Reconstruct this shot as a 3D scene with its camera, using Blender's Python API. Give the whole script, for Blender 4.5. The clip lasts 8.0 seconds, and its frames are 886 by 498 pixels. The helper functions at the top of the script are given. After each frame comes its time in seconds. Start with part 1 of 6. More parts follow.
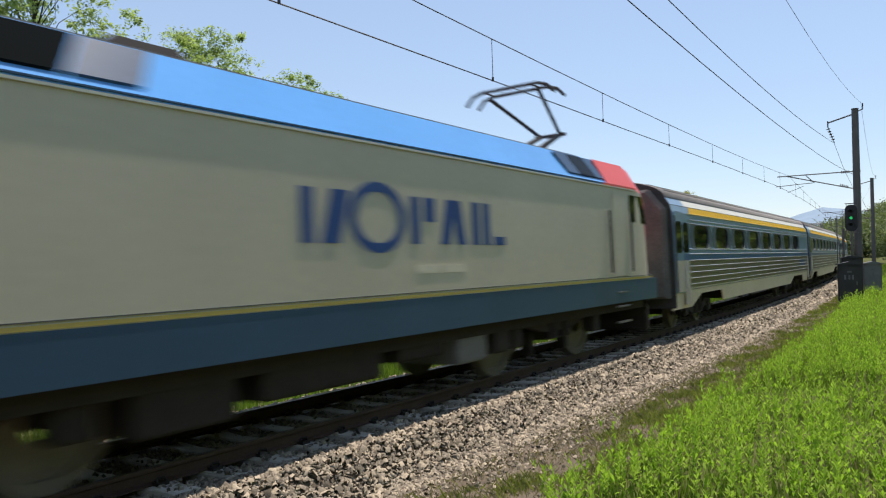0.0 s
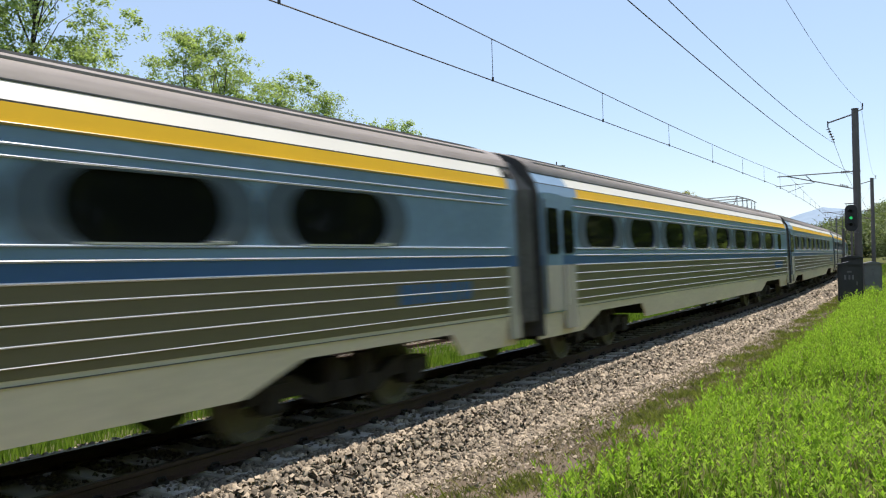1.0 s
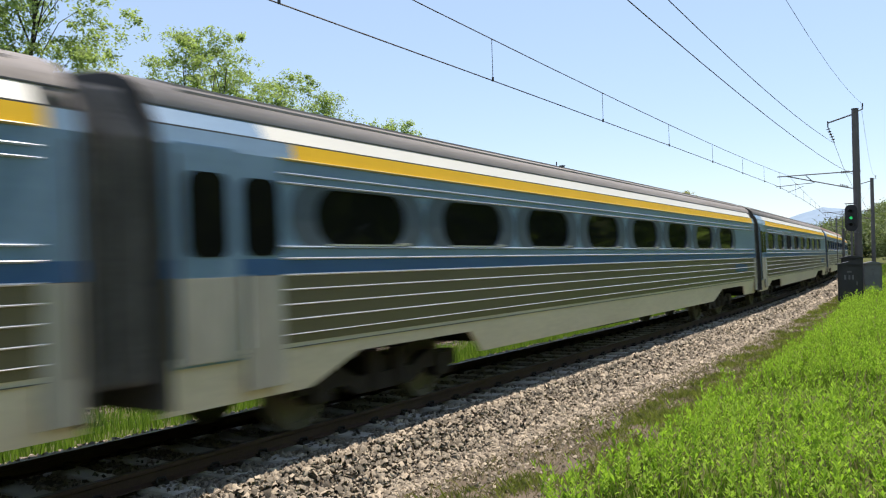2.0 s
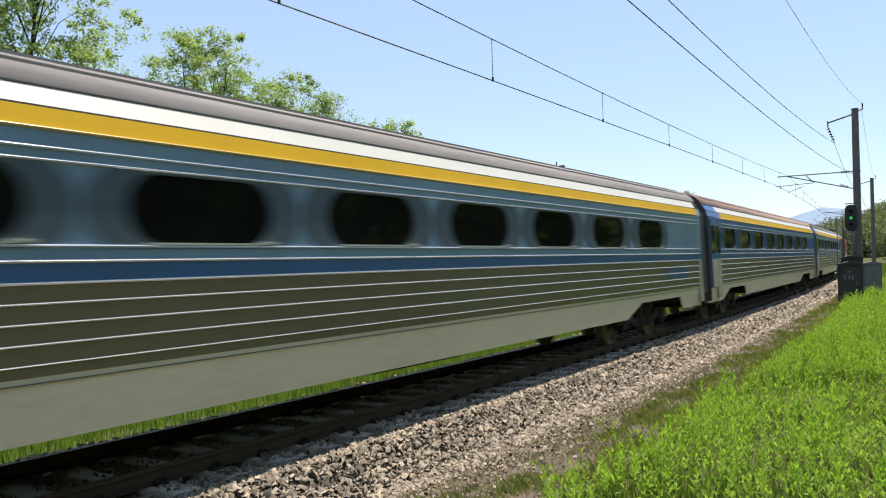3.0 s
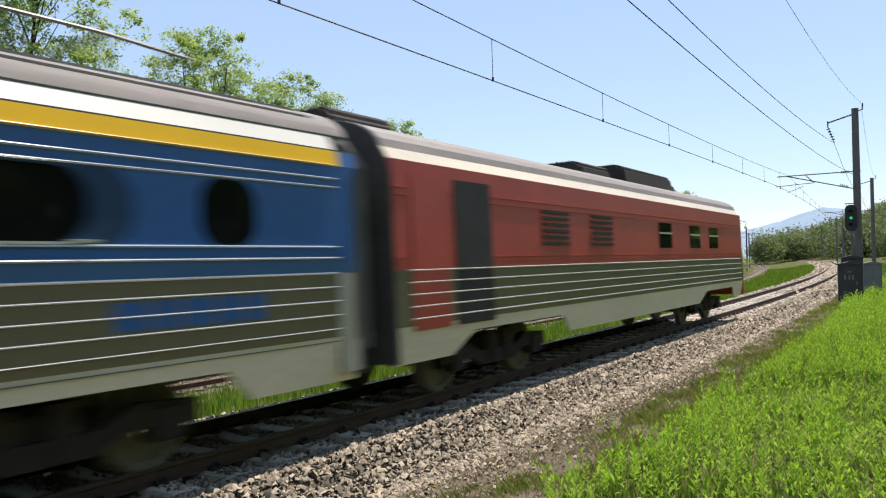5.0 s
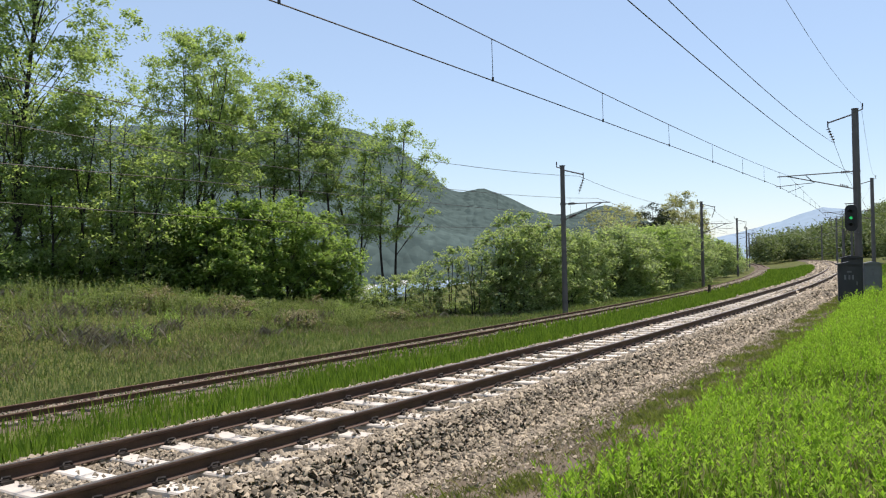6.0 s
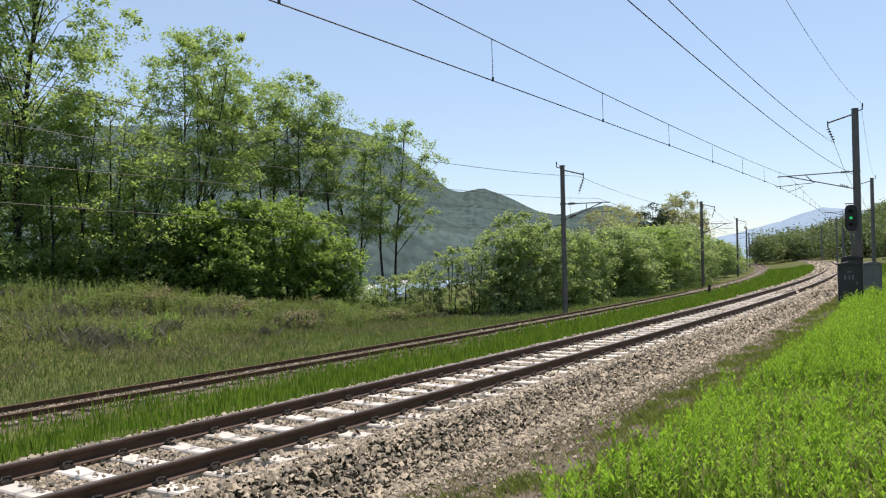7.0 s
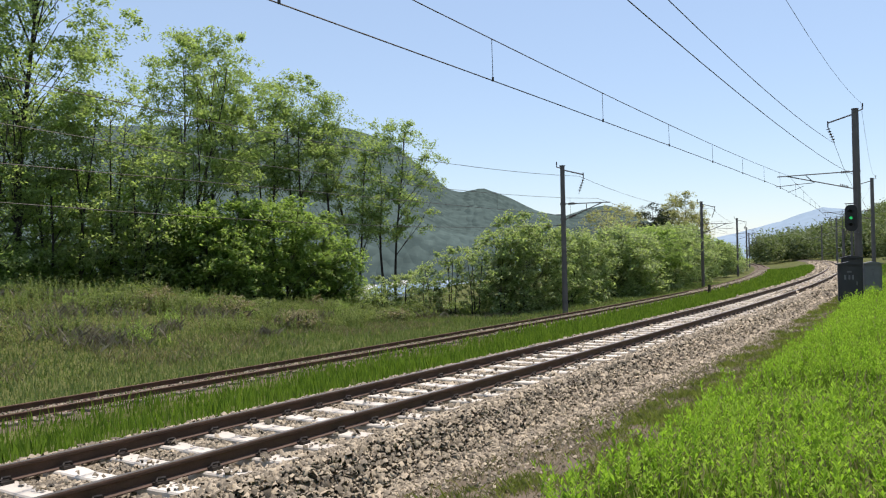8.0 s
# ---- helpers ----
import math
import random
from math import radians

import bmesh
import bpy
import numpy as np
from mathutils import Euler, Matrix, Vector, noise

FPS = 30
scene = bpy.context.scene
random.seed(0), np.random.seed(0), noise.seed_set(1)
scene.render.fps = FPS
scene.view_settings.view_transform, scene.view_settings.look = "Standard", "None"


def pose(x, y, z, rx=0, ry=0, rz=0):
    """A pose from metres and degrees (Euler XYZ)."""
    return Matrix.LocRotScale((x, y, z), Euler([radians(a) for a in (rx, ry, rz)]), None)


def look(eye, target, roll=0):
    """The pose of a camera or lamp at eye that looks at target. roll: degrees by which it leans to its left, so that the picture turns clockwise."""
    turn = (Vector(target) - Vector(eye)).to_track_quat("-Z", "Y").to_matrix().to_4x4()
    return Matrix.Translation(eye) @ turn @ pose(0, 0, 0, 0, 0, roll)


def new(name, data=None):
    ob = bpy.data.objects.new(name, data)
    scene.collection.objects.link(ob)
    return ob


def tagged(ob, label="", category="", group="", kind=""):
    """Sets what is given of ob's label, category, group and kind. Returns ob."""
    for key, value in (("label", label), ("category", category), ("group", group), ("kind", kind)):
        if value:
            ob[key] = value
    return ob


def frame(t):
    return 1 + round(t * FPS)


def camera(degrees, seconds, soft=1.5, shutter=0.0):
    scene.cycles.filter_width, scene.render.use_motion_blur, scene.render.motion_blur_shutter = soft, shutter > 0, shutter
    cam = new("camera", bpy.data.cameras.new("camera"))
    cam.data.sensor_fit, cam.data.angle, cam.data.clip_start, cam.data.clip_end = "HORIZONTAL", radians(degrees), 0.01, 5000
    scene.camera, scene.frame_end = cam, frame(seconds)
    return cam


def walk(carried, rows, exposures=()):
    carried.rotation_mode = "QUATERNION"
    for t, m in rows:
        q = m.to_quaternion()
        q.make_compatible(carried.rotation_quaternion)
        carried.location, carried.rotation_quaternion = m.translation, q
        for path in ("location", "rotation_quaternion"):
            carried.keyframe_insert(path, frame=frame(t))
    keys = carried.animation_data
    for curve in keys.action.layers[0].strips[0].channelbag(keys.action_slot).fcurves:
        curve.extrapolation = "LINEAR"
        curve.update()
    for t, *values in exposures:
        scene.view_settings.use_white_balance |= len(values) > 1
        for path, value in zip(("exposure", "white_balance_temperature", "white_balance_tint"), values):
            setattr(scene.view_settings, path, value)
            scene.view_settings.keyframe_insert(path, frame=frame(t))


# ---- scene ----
# a camera on a tripod beside a railway line; z = 0 is the level of the main line's rails
cam = camera(59.49, 8.0, soft=1.15, shutter=0.22)
EYE = Matrix.Translation((0.0, 0.0, 1.867)) @ pose(0, 0, 0, 0.829) @ pose(0, 0, 0, 0, 1.075) @ pose(0, 0, 0, 90)
walk(cam, [(0.0, EYE), (8.0, EYE)], exposures=[(0.0, 0.28, 6590, 18), (0.5, 0.32, 6590, 18), (1.2, 0.50, 6590, 18), (4.6, 0.50, 6590, 18), (5.8, 0.34, 6590, 18), (8.0, 0.32, 6590, 18)])

# ---- light ----
SUN_AZ, SUN_EL = radians(35.5), radians(70.0)
world = bpy.data.worlds.new("sky")
scene.world = world
world.use_nodes = True
wn = world.node_tree.nodes
sky = wn.new("ShaderNodeTexSky")
sky.sky_type, sky.sun_disc = "NISHITA", False
sky.sun_elevation, sky.sun_rotation = SUN_EL, SUN_AZ
sky.air_density, sky.dust_density, sky.ozone_density = 1.1, 0.08, 3.6
wn["Background"].inputs["Strength"].default_value = 0.142
# thin even haze over the whole sky
haze = wn.new("ShaderNodeMixRGB")
haze.inputs[0].default_value, haze.inputs[2].default_value = 0.5, (2.6, 3.5, 4.2, 1)
world.node_tree.links.new(sky.outputs[0], haze.inputs[1])
world.node_tree.links.new(haze.outputs[0], wn["Background"].inputs[0])
sun = new("sun", bpy.data.lights.new("sun", "SUN"))
sun.data.energy, sun.data.angle, sun.data.color = 4.6, radians(0.53), (1.0, 0.925, 0.80)
sun.matrix_world = look((60 * math.sin(SUN_AZ), 60 * math.cos(SUN_AZ), 60 * math.tan(SUN_EL)), (0, 0, 0))


# ---- materials ----
def material(name, color, rough=0.8, metal=0.0, scale=4.0, vary=0.25, fine=40.0, bump=0.2, second=None, per_object=0.0,
             island=0.0, spec=0.5, stretch=(1, 1, 1)):
    """A surface with stains at one scale and grain at another."""
    m = bpy.data.materials.new(name)
    m.use_nodes = True
    nt, n = m.node_tree, m.node_tree.nodes
    b = n["Principled BSDF"]
    b.inputs["Roughness"].default_value, b.inputs["Metallic"].default_value = rough, metal
    b.inputs["Specular IOR Level"].default_value = spec
    co = n.new("ShaderNodeTexCoord")
    mp = n.new("ShaderNodeMapping")
    mp.inputs["Scale"].default_value = stretch
    nt.links.new(co.outputs["Object"], mp.inputs[0])
    big, small = n.new("ShaderNodeTexNoise"), n.new("ShaderNodeTexNoise")
    for t, s in ((big, scale), (small, fine)):
        t.inputs["Scale"].default_value, t.inputs["Detail"].default_value = s, 4.0
        nt.links.new(mp.outputs[0], t.inputs["Vector"])
    ramp = n.new("ShaderNodeValToRGB")
    c2 = second or [min(1, c * (1 + vary)) for c in color]
    ramp.color_ramp.elements[0].color = (*[c * (1 - vary) for c in color], 1)
    ramp.color_ramp.elements[1].color = (*c2, 1)
    ramp.color_ramp.elements[0].position, ramp.color_ramp.elements[1].position = 0.32, 0.68
    mix = n.new("ShaderNodeMath")
    mix.operation = "MULTIPLY_ADD"
    nt.links.new(small.outputs[0], mix.inputs[0])
    mix.inputs[1].default_value = 0.45
    half = n.new("ShaderNodeMath")
    half.operation = "MULTIPLY"
    half.inputs[1].default_value = 0.55
    nt.links.new(big.outputs[0], half.inputs[0])
    nt.links.new(half.outputs[0], mix.inputs[2])
    nt.links.new(mix.outputs[0], ramp.inputs[0])
    out = ramp.outputs[0]
    if per_object or island:
        info = n.new("ShaderNodeObjectInfo" if per_object else "ShaderNodeNewGeometry")
        rnd = info.outputs["Random" if per_object else "Random Per Island"]
        hsv = n.new("ShaderNodeHueSaturation")
        mr = n.new("ShaderNodeMapRange")
        k = per_object or island
        mr.inputs["To Min"].default_value, mr.inputs["To Max"].default_value = 1 - k, 1 + k
        nt.links.new(rnd, mr.inputs["Value"])
        nt.links.new(mr.outputs[0], hsv.inputs["Value"])
        nt.links.new(out, hsv.inputs["Color"])
        out = hsv.outputs[0]
    nt.links.new(out, b.inputs["Base Color"])
    if bump:
        bp = n.new("ShaderNodeBump")
        bp.inputs["Strength"].default_value, bp.inputs["Distance"].default_value = bump, 0.02
        nt.links.new(small.outputs[0], bp.inputs["Height"])
        nt.links.new(bp.outputs[0], b.inputs["Normal"])
    return m


def leaf_material(name, color, vary=0.35, through_light=0.45, warm=None):
    """Thin leaves: light also comes through them; each leaf a little different."""
    m = bpy.data.materials.new(name)
    m.use_nodes = True
    nt, n = m.node_tree, m.node_tree.nodes
    b = n["Principled BSDF"]
    b.inputs["Roughness"].default_value, b.inputs["Specular IOR Level"].default_value = 0.8, 0.10
    geo = n.new("ShaderNodeNewGeometry")
    ramp = n.new("ShaderNodeValToRGB")
    ramp.color_ramp.elements[0].color = (*[c * (1 - vary) for c in color], 1)
    w = warm or (color[0] * 1.5, color[1] * 1.25, color[2] * 1.1)
    ramp.color_ramp.elements[1].color = (*w, 1)
    nt.links.new(geo.outputs["Random Per Island"], ramp.inputs[0])
    nt.links.new(ramp.outputs[0], b.inputs["Base Color"])
    tr = n.new("ShaderNodeBsdfTranslucent")
    bright = n.new("ShaderNodeMixRGB")
    bright.blend_type = "MULTIPLY"
    bright.inputs[0].default_value = 1.0
    bright.inputs[2].default_value = (1.15, 1.35, 0.65, 1)
    nt.links.new(ramp.outputs[0], bright.inputs[1])
    nt.links.new(bright.outputs[0], tr.inputs[0])
    mx = n.new("ShaderNodeMixShader")
    mx.inputs[0].default_value = through_light
    nt.links.new(b.outputs[0], mx.inputs[1])
    nt.links.new(tr.outputs[0], mx.inputs[2])
    nt.links.new(mx.outputs[0], n["Material Output"].inputs[0])
    return m


def glass_material(name, color, rough=0.05):
    m = bpy.data.materials.new(name)
    m.use_nodes = True
    b = m.node_tree.nodes["Principled BSDF"]
    b.inputs["Base Color"].default_value = (*color, 1)
    b.inputs["Roughness"].default_value = rough
    b.inputs["Specular IOR Level"].default_value, b.inputs["IOR"].default_value = 0.35, 1.15
    return m


def glow_material(name, color, power):
    m = bpy.data.materials.new(name)
    m.use_nodes = True
    b = m.node_tree.nodes["Principled BSDF"]
    b.inputs["Base Color"].default_value = (*color, 1)
    b.inputs["Emission Color"].default_value = (*color, 1)
    b.inputs["Emission Strength"].default_value = power
    return m


GRAVEL = material("ballast_stone", (0.255, 0.218, 0.162), 0.9, scale=3, vary=0.25, fine=60, bump=0.4, island=0.62)
GRAVEL_OLD = material("old_ballast_stone", (0.19, 0.165, 0.125), 0.9, scale=3, vary=0.25, fine=60, bump=0.4, island=0.55)
BALLAST_BED = material("ballast_bed", (0.125, 0.105, 0.08), 0.95, spec=0.1, scale=8, vary=0.4, fine=70, bump=1.0)
CONCRETE = material("sleeper_concrete", (0.55, 0.51, 0.45), 0.85, scale=5, vary=0.15, fine=60, bump=0.2, per_object=0.12)
RAIL_RUST = material("rail_rust", (0.075, 0.042, 0.028), 0.75, scale=3, vary=0.3, fine=60, bump=0.2)
RAIL_TOP = material("rail_running_surface", (0.22, 0.19, 0.17), 0.42, metal=0.8, scale=3, vary=0.15, fine=30, bump=0.05)
RUST_OLD = material("old_rail_rust", (0.10, 0.055, 0.035), 0.85, scale=3, vary=0.4, fine=60, bump=0.2)
WOOD_SLEEPER = material("sleeper_weathered", (0.17, 0.145, 0.12), 0.95, scale=3, vary=0.35, fine=40, bump=0.4)
IRON_DARK = material("fastening_iron", (0.03, 0.025, 0.022), 0.6, metal=0.3, bump=0.1)
SOIL = material("dry_soil", (0.128, 0.105, 0.078), 0.95, spec=0.1, scale=1.2, vary=0.35, fine=30, bump=0.8)
GROUND_GREEN = material("field_ground", (0.09, 0.10, 0.035), 0.95, spec=0.05, scale=0.35, vary=0.45, fine=9, bump=0.6)
GRASS = leaf_material("grass_blade", (0.12, 0.215, 0.03), 0.35, 0.42, warm=(0.22, 0.30, 0.055))
WEED = leaf_material("weed_leaf", (0.205, 0.37, 0.035), 0.4, 0.45, warm=(0.365, 0.53, 0.08))
TUFT = leaf_material("tuft_blade", (0.17, 0.21, 0.06), 0.35, 0.45, warm=(0.30, 0.31, 0.11))
TWIG = leaf_material("dead_stem", (0.20, 0.17, 0.14), 0.4, 0.2, warm=(0.36, 0.31, 0.26))
STRAW = leaf_material("dry_stalk", (0.215, 0.18, 0.12), 0.35, 0.3, warm=(0.38, 0.33, 0.23))
BRUSH = leaf_material("brush_leaf", (0.15, 0.22, 0.075), 0.4, 0.42, warm=(0.28, 0.31, 0.15))
LEAF_A = leaf_material("acacia_leaf", (0.235, 0.30, 0.13), 0.30, 0.60, warm=(0.38, 0.44, 0.235))
LEAF_B = leaf_material("bush_leaf", (0.21, 0.30, 0.095), 0.32, 0.58, warm=(0.34, 0.42, 0.18))
LEAF_C = leaf_material("pale_leaf", (0.235, 0.31, 0.14), 0.35, 0.5, warm=(0.45, 0.50, 0.30))
LEAF_D = leaf_material("budding_leaf", (0.32, 0.31, 0.18), 0.3, 0.5, warm=(0.42, 0.39, 0.25))
LEAF_FAR = leaf_material("far_wood_leaf", (0.105, 0.14, 0.07), 0.45, 0.3, warm=(0.185, 0.225, 0.115))
LEAF_FAR_PALE = leaf_material("far_pale_leaf", (0.14, 0.18, 0.085), 0.4, 0.3, warm=(0.23, 0.27, 0.14))
PINE = leaf_material("pine_needle", (0.022, 0.04, 0.018), 0.4, 0.1)
BARK = material("bark", (0.035, 0.028, 0.022), 0.95, scale=3, vary=0.4, fine=25, bump=0.6, stretch=(3, 3, 0.6))
POLE_PAINT = material("pole_concrete_dark", (0.125, 0.112, 0.112), 0.8, scale=2, vary=0.25, fine=40, bump=0.2)
STEEL_GREY = material("galvanised_steel", (0.17, 0.17, 0.17), 0.55, metal=0.5, scale=6, vary=0.2, bump=0.1)
WIRE = material("wire_copper_aged", (0.07, 0.065, 0.062), 0.6, metal=0.6, vary=0.1, bump=0.0)
INSULATOR = material("insulator_brown", (0.05, 0.03, 0.022), 0.3, vary=0.2, bump=0.0)
BOX_PAINT = material("cabinet_dark_paint", (0.035, 0.034, 0.038), 0.6, scale=3, vary=0.25, fine=50, bump=0.1)
BOX_GREY = material("cabinet_grey_paint", (0.15, 0.155, 0.165), 0.6, scale=3, vary=0.2, fine=50, bump=0.1)
SIGN_WHITE = material("faded_white_marking", (0.14, 0.14, 0.15), 0.8, vary=0.2, bump=0.0)
BLACK = material("signal_black", (0.012, 0.012, 0.013), 0.55, vary=0.2, bump=0.05)
GREEN_LAMP = glow_material("signal_green", (0.02, 0.8, 0.22), 0.45)
# forest green, lightened and blued so the colour carries the haze
MOUNTAIN = material("forested_mountain_hazed", (0.070, 0.100, 0.094), 1.0, scale=0.012, vary=0.35, fine=0.10, bump=0.0, spec=0.0)


def add_treetops(m, scale, depth):
    """Rounded treetops as relief on a far forested slope."""
    nt, n = m.node_tree, m.node_tree.nodes
    co, vo, bp = n.new("ShaderNodeTexCoord"), n.new("ShaderNodeTexVoronoi"), n.new("ShaderNodeBump")
    vo.inputs["Scale"].default_value = scale
    bp.invert = True
    bp.inputs["Strength"].default_value, bp.inputs["Distance"].default_value = 1.0, depth
    mp = n.new("ShaderNodeMapping")
    mp.inputs["Scale"].default_value = (1.0, 0.3, 0.6)
    nt.links.new(co.outputs["Object"], mp.inputs[0])
    nt.links.new(mp.outputs[0], vo.inputs["Vector"])
    nt.links.new(vo.outputs["Distance"], bp.inputs["Height"])
    nt.links.new(bp.outputs[0], n["Principled BSDF"].inputs["Normal"])


add_treetops(MOUNTAIN, 0.13, 5.0)
# haze of distance is put into this pale blue base colour
MOUNTAIN_FAR = material("mountain_painted_haze", (0.24, 0.32, 0.40), 1.0, scale=0.002, vary=0.1, fine=0.02, bump=0.0, spec=0.0)
RIVER = material("river_water", (0.30, 0.36, 0.40), 0.15, scale=0.05, vary=0.1, fine=1, bump=0.05)
ROOF_BLUE = material("blue_sheet_roof", (0.20, 0.30, 0.42), 0.6, vary=0.2, scale=0.5)
WALL_PALE = material("pale_wall", (0.6, 0.6, 0.58), 0.8, vary=0.1, scale=0.5)
# the train's paints
ROOF_GREY = material("coach_roof_grey", (0.24, 0.225, 0.212), 0.75, scale=0.8, vary=0.25, fine=14, bump=0.1, stretch=(0.25, 1, 1))
ROOF_RUST = material("coach_roof_brown", (0.39, 0.265, 0.215), 0.75, scale=0.8, vary=0.25, fine=14, bump=0.1, stretch=(0.25, 1, 1))
COACH_WHITE = material("coach_white", (0.60, 0.61, 0.55), 0.55, scale=1.5, vary=0.06, fine=20, bump=0.02)
COACH_YELLOW = material("coach_yellow", (0.80, 0.48, 0.012), 0.55, spec=0.25, scale=1.5, vary=0.08, fine=20, bump=0.02)
BLUE_PALE = material("coach_blue_faded", (0.18, 0.29, 0.41), 0.34, scale=0.7, vary=0.15, fine=12, bump=0.03)
BLUE_DEEP = material("coach_blue_fresh", (0.03, 0.12, 0.35), 0.33, scale=0.7, vary=0.12, fine=12, bump=0.03)
FRAME_PALE = material("window_frame_grey_blue", (0.085, 0.115, 0.142), 0.5, spec=0.25, scale=0.9, vary=0.15, fine=12, bump=0.03)
FRAME_DEEP = material("window_frame_blue", (0.022, 0.055, 0.12), 0.5, spec=0.25, scale=0.9, vary=0.12, fine=12, bump=0.03)
BLUE_BAND = material("coach_band_blue", (0.045, 0.125, 0.28), 0.35, scale=0.7, vary=0.12, fine=12, bump=0.03)
STAINLESS = material("stainless_panel", (0.18, 0.152, 0.10), 0.38, metal=0.3, scale=0.6, vary=0.12, fine=20, bump=0.03, stretch=(0.3, 1, 1))
RIDGE = material("polished_ridge", (0.72, 0.72, 0.70), 0.28, metal=0.45, scale=2, vary=0.08, bump=0.0)
# ridges on the blue wall; the sky's sheen is put into this lighter tone
RIDGE_SHEEN = material("blue_ridge_sky_sheen", (0.45, 0.53, 0.61), 0.22, metal=0.3, scale=2, vary=0.08, bump=0.0)
SKIRT = material("skirt_grey", (0.68, 0.63, 0.51), 0.5, scale=0.8, vary=0.14, fine=16, bump=0.05, stretch=(0.4, 1, 1))
DOOR_GREY = material("stained_grey_panel", (0.40, 0.375, 0.315), 0.55, scale=2.2, vary=0.35, fine=16, bump=0.05, stretch=(3, 1, 0.3))
END_DARK = material("coach_end_grime", (0.055, 0.052, 0.05), 0.8, scale=2, vary=0.35, fine=14, bump=0.2)
GLASS_DARK = glass_material("tinted_window", (0.008, 0.009, 0.008))
CANVAS = material("gangway_canvas", (0.14, 0.135, 0.128), 0.85, scale=3, vary=0.3, fine=20, bump=0.2)
RUBBER = material("gangway_rubber", (0.035, 0.033, 0.032), 0.8, scale=3, vary=0.25, bump=0.2)
UNDER = material("underframe_grime", (0.022, 0.018, 0.015), 0.85, scale=3, vary=0.4, fine=20, bump=0.4)
WHEEL = material("wheel_steel", (0.17, 0.145, 0.12), 0.6, metal=0.2, scale=3, vary=0.3, bump=0.1)
RED_PAINT = material("generator_red", (0.50, 0.075, 0.055), 0.45, scale=0.9, vary=0.15, fine=14, bump=0.04)
RED_LOCO = material("locomotive_red", (0.70, 0.09, 0.07), 0.4, scale=0.9, vary=0.08, fine=14, bump=0.02)
LOCO_CREAM = material("locomotive_cream", (0.56, 0.515, 0.41), 0.45, scale=0.5, vary=0.10, fine=10, bump=0.03)
LOCO_SKY = material("locomotive_light_blue", (0.12, 0.38, 0.82), 0.16, scale=0.6, vary=0.08, fine=12, bump=0.02)
LOCO_NAVY = material("locomotive_navy", (0.035, 0.08, 0.15), 0.4, scale=0.8, vary=0.15, fine=14, bump=0.03)
LOGO_BLUE = material("lettering_blue", (0.02, 0.07, 0.26), 0.4, vary=0.1, bump=0.0)
GOLD_LINE = material("gold_line", (0.55, 0.42, 0.12), 0.4, vary=0.1, bump=0.0)
GREY_LINE = material("grey_line", (0.10, 0.10, 0.10), 0.5, vary=0.1, bump=0.0)


# ---- plan: the line of the track ----
KNOT_S = (-400.0, -25.0, 5.0, 25.0, 45.0, 65.0, 90.0, 130.0, 200.0, 420.0)
KNOT_K = (0.00058, 0.00058, 0.00131, 0.00169, 0.00085, 0.00125, 0.00073, 0.00083, 0.00055, 0.0005)
CANT = 0.0336  # lean of the rails, in radians, towards the inside of the curve
_s = np.arange(-400.0, 420.0, 0.5)
_k = np.interp(_s, KNOT_S, KNOT_K)
_zero = int(np.argmin(abs(_s)))
_a = np.concatenate([[0], np.cumsum((_k[1:] + _k[:-1]) / 2 * 0.5)])
_a = 0.58782 - (_a - _a[_zero])
_x = np.concatenate([[0], np.cumsum((np.sin(_a)[1:] + np.sin(_a)[:-1]) / 2 * 0.5)])
_y = np.concatenate([[0], np.cumsum((np.cos(_a)[1:] + np.cos(_a)[:-1]) / 2 * 0.5)])
_x, _y = _x - _x[_zero] - 0.32326, _y - _y[_zero] + 12.0


def track(s, v=0.0):
    """Plan place(s) at s metres along the main line and v metres to its left (away from the camera)."""
    x, y, a = np.interp(s, _s, _x), np.interp(s, _s, _y), np.interp(s, _s, _a)
    return x - v * np.cos(a), y + v * np.sin(a), a


def on_track(s, v=0.0, z=0.0):
    x, y, a = track(s, v)
    return Vector((float(x), float(y), z))


def track_pose(s, v=0.0, z=0.0):
    """A pose whose x runs along the line, y to its left, z up."""
    x, y, a = track(s, v)
    return Matrix.Translation((float(x), float(y), z)) @ Matrix.Rotation(math.pi / 2 - float(a), 4, "Z")


# ---- mesh helpers ----
def mesh_object(name, bm, mat, smooth=False):
    me = bpy.data.meshes.new(name)
    bm.to_mesh(me)
    bm.free()
    for m in (mat if isinstance(mat, (list, tuple)) else [mat]):
        me.materials.append(m)
    if smooth:
        me.polygons.foreach_set("use_smooth", [True] * len(me.polygons))
    return new(name, me)


def part(name, bm, mat, parent, label="", smooth=False):
    ob = mesh_object(name, bm, mat, smooth)
    ob.parent = parent
    if label:
        tagged(ob, label)
    return ob


def share(name, me, parent, m=None):
    ob = new(name, me)
    ob.parent = parent
    if m is not None:
        ob.matrix_local = m
    return ob


def raw(name, verts, faces, mat, parent=None, smooth=False):
    me = bpy.data.meshes.new(name)
    me.from_pydata(verts, [], faces)
    me.materials.append(mat)
    if smooth:
        me.polygons.foreach_set("use_smooth", [True] * len(me.polygons))
    ob = new(name, me)
    ob.parent = parent
    return ob


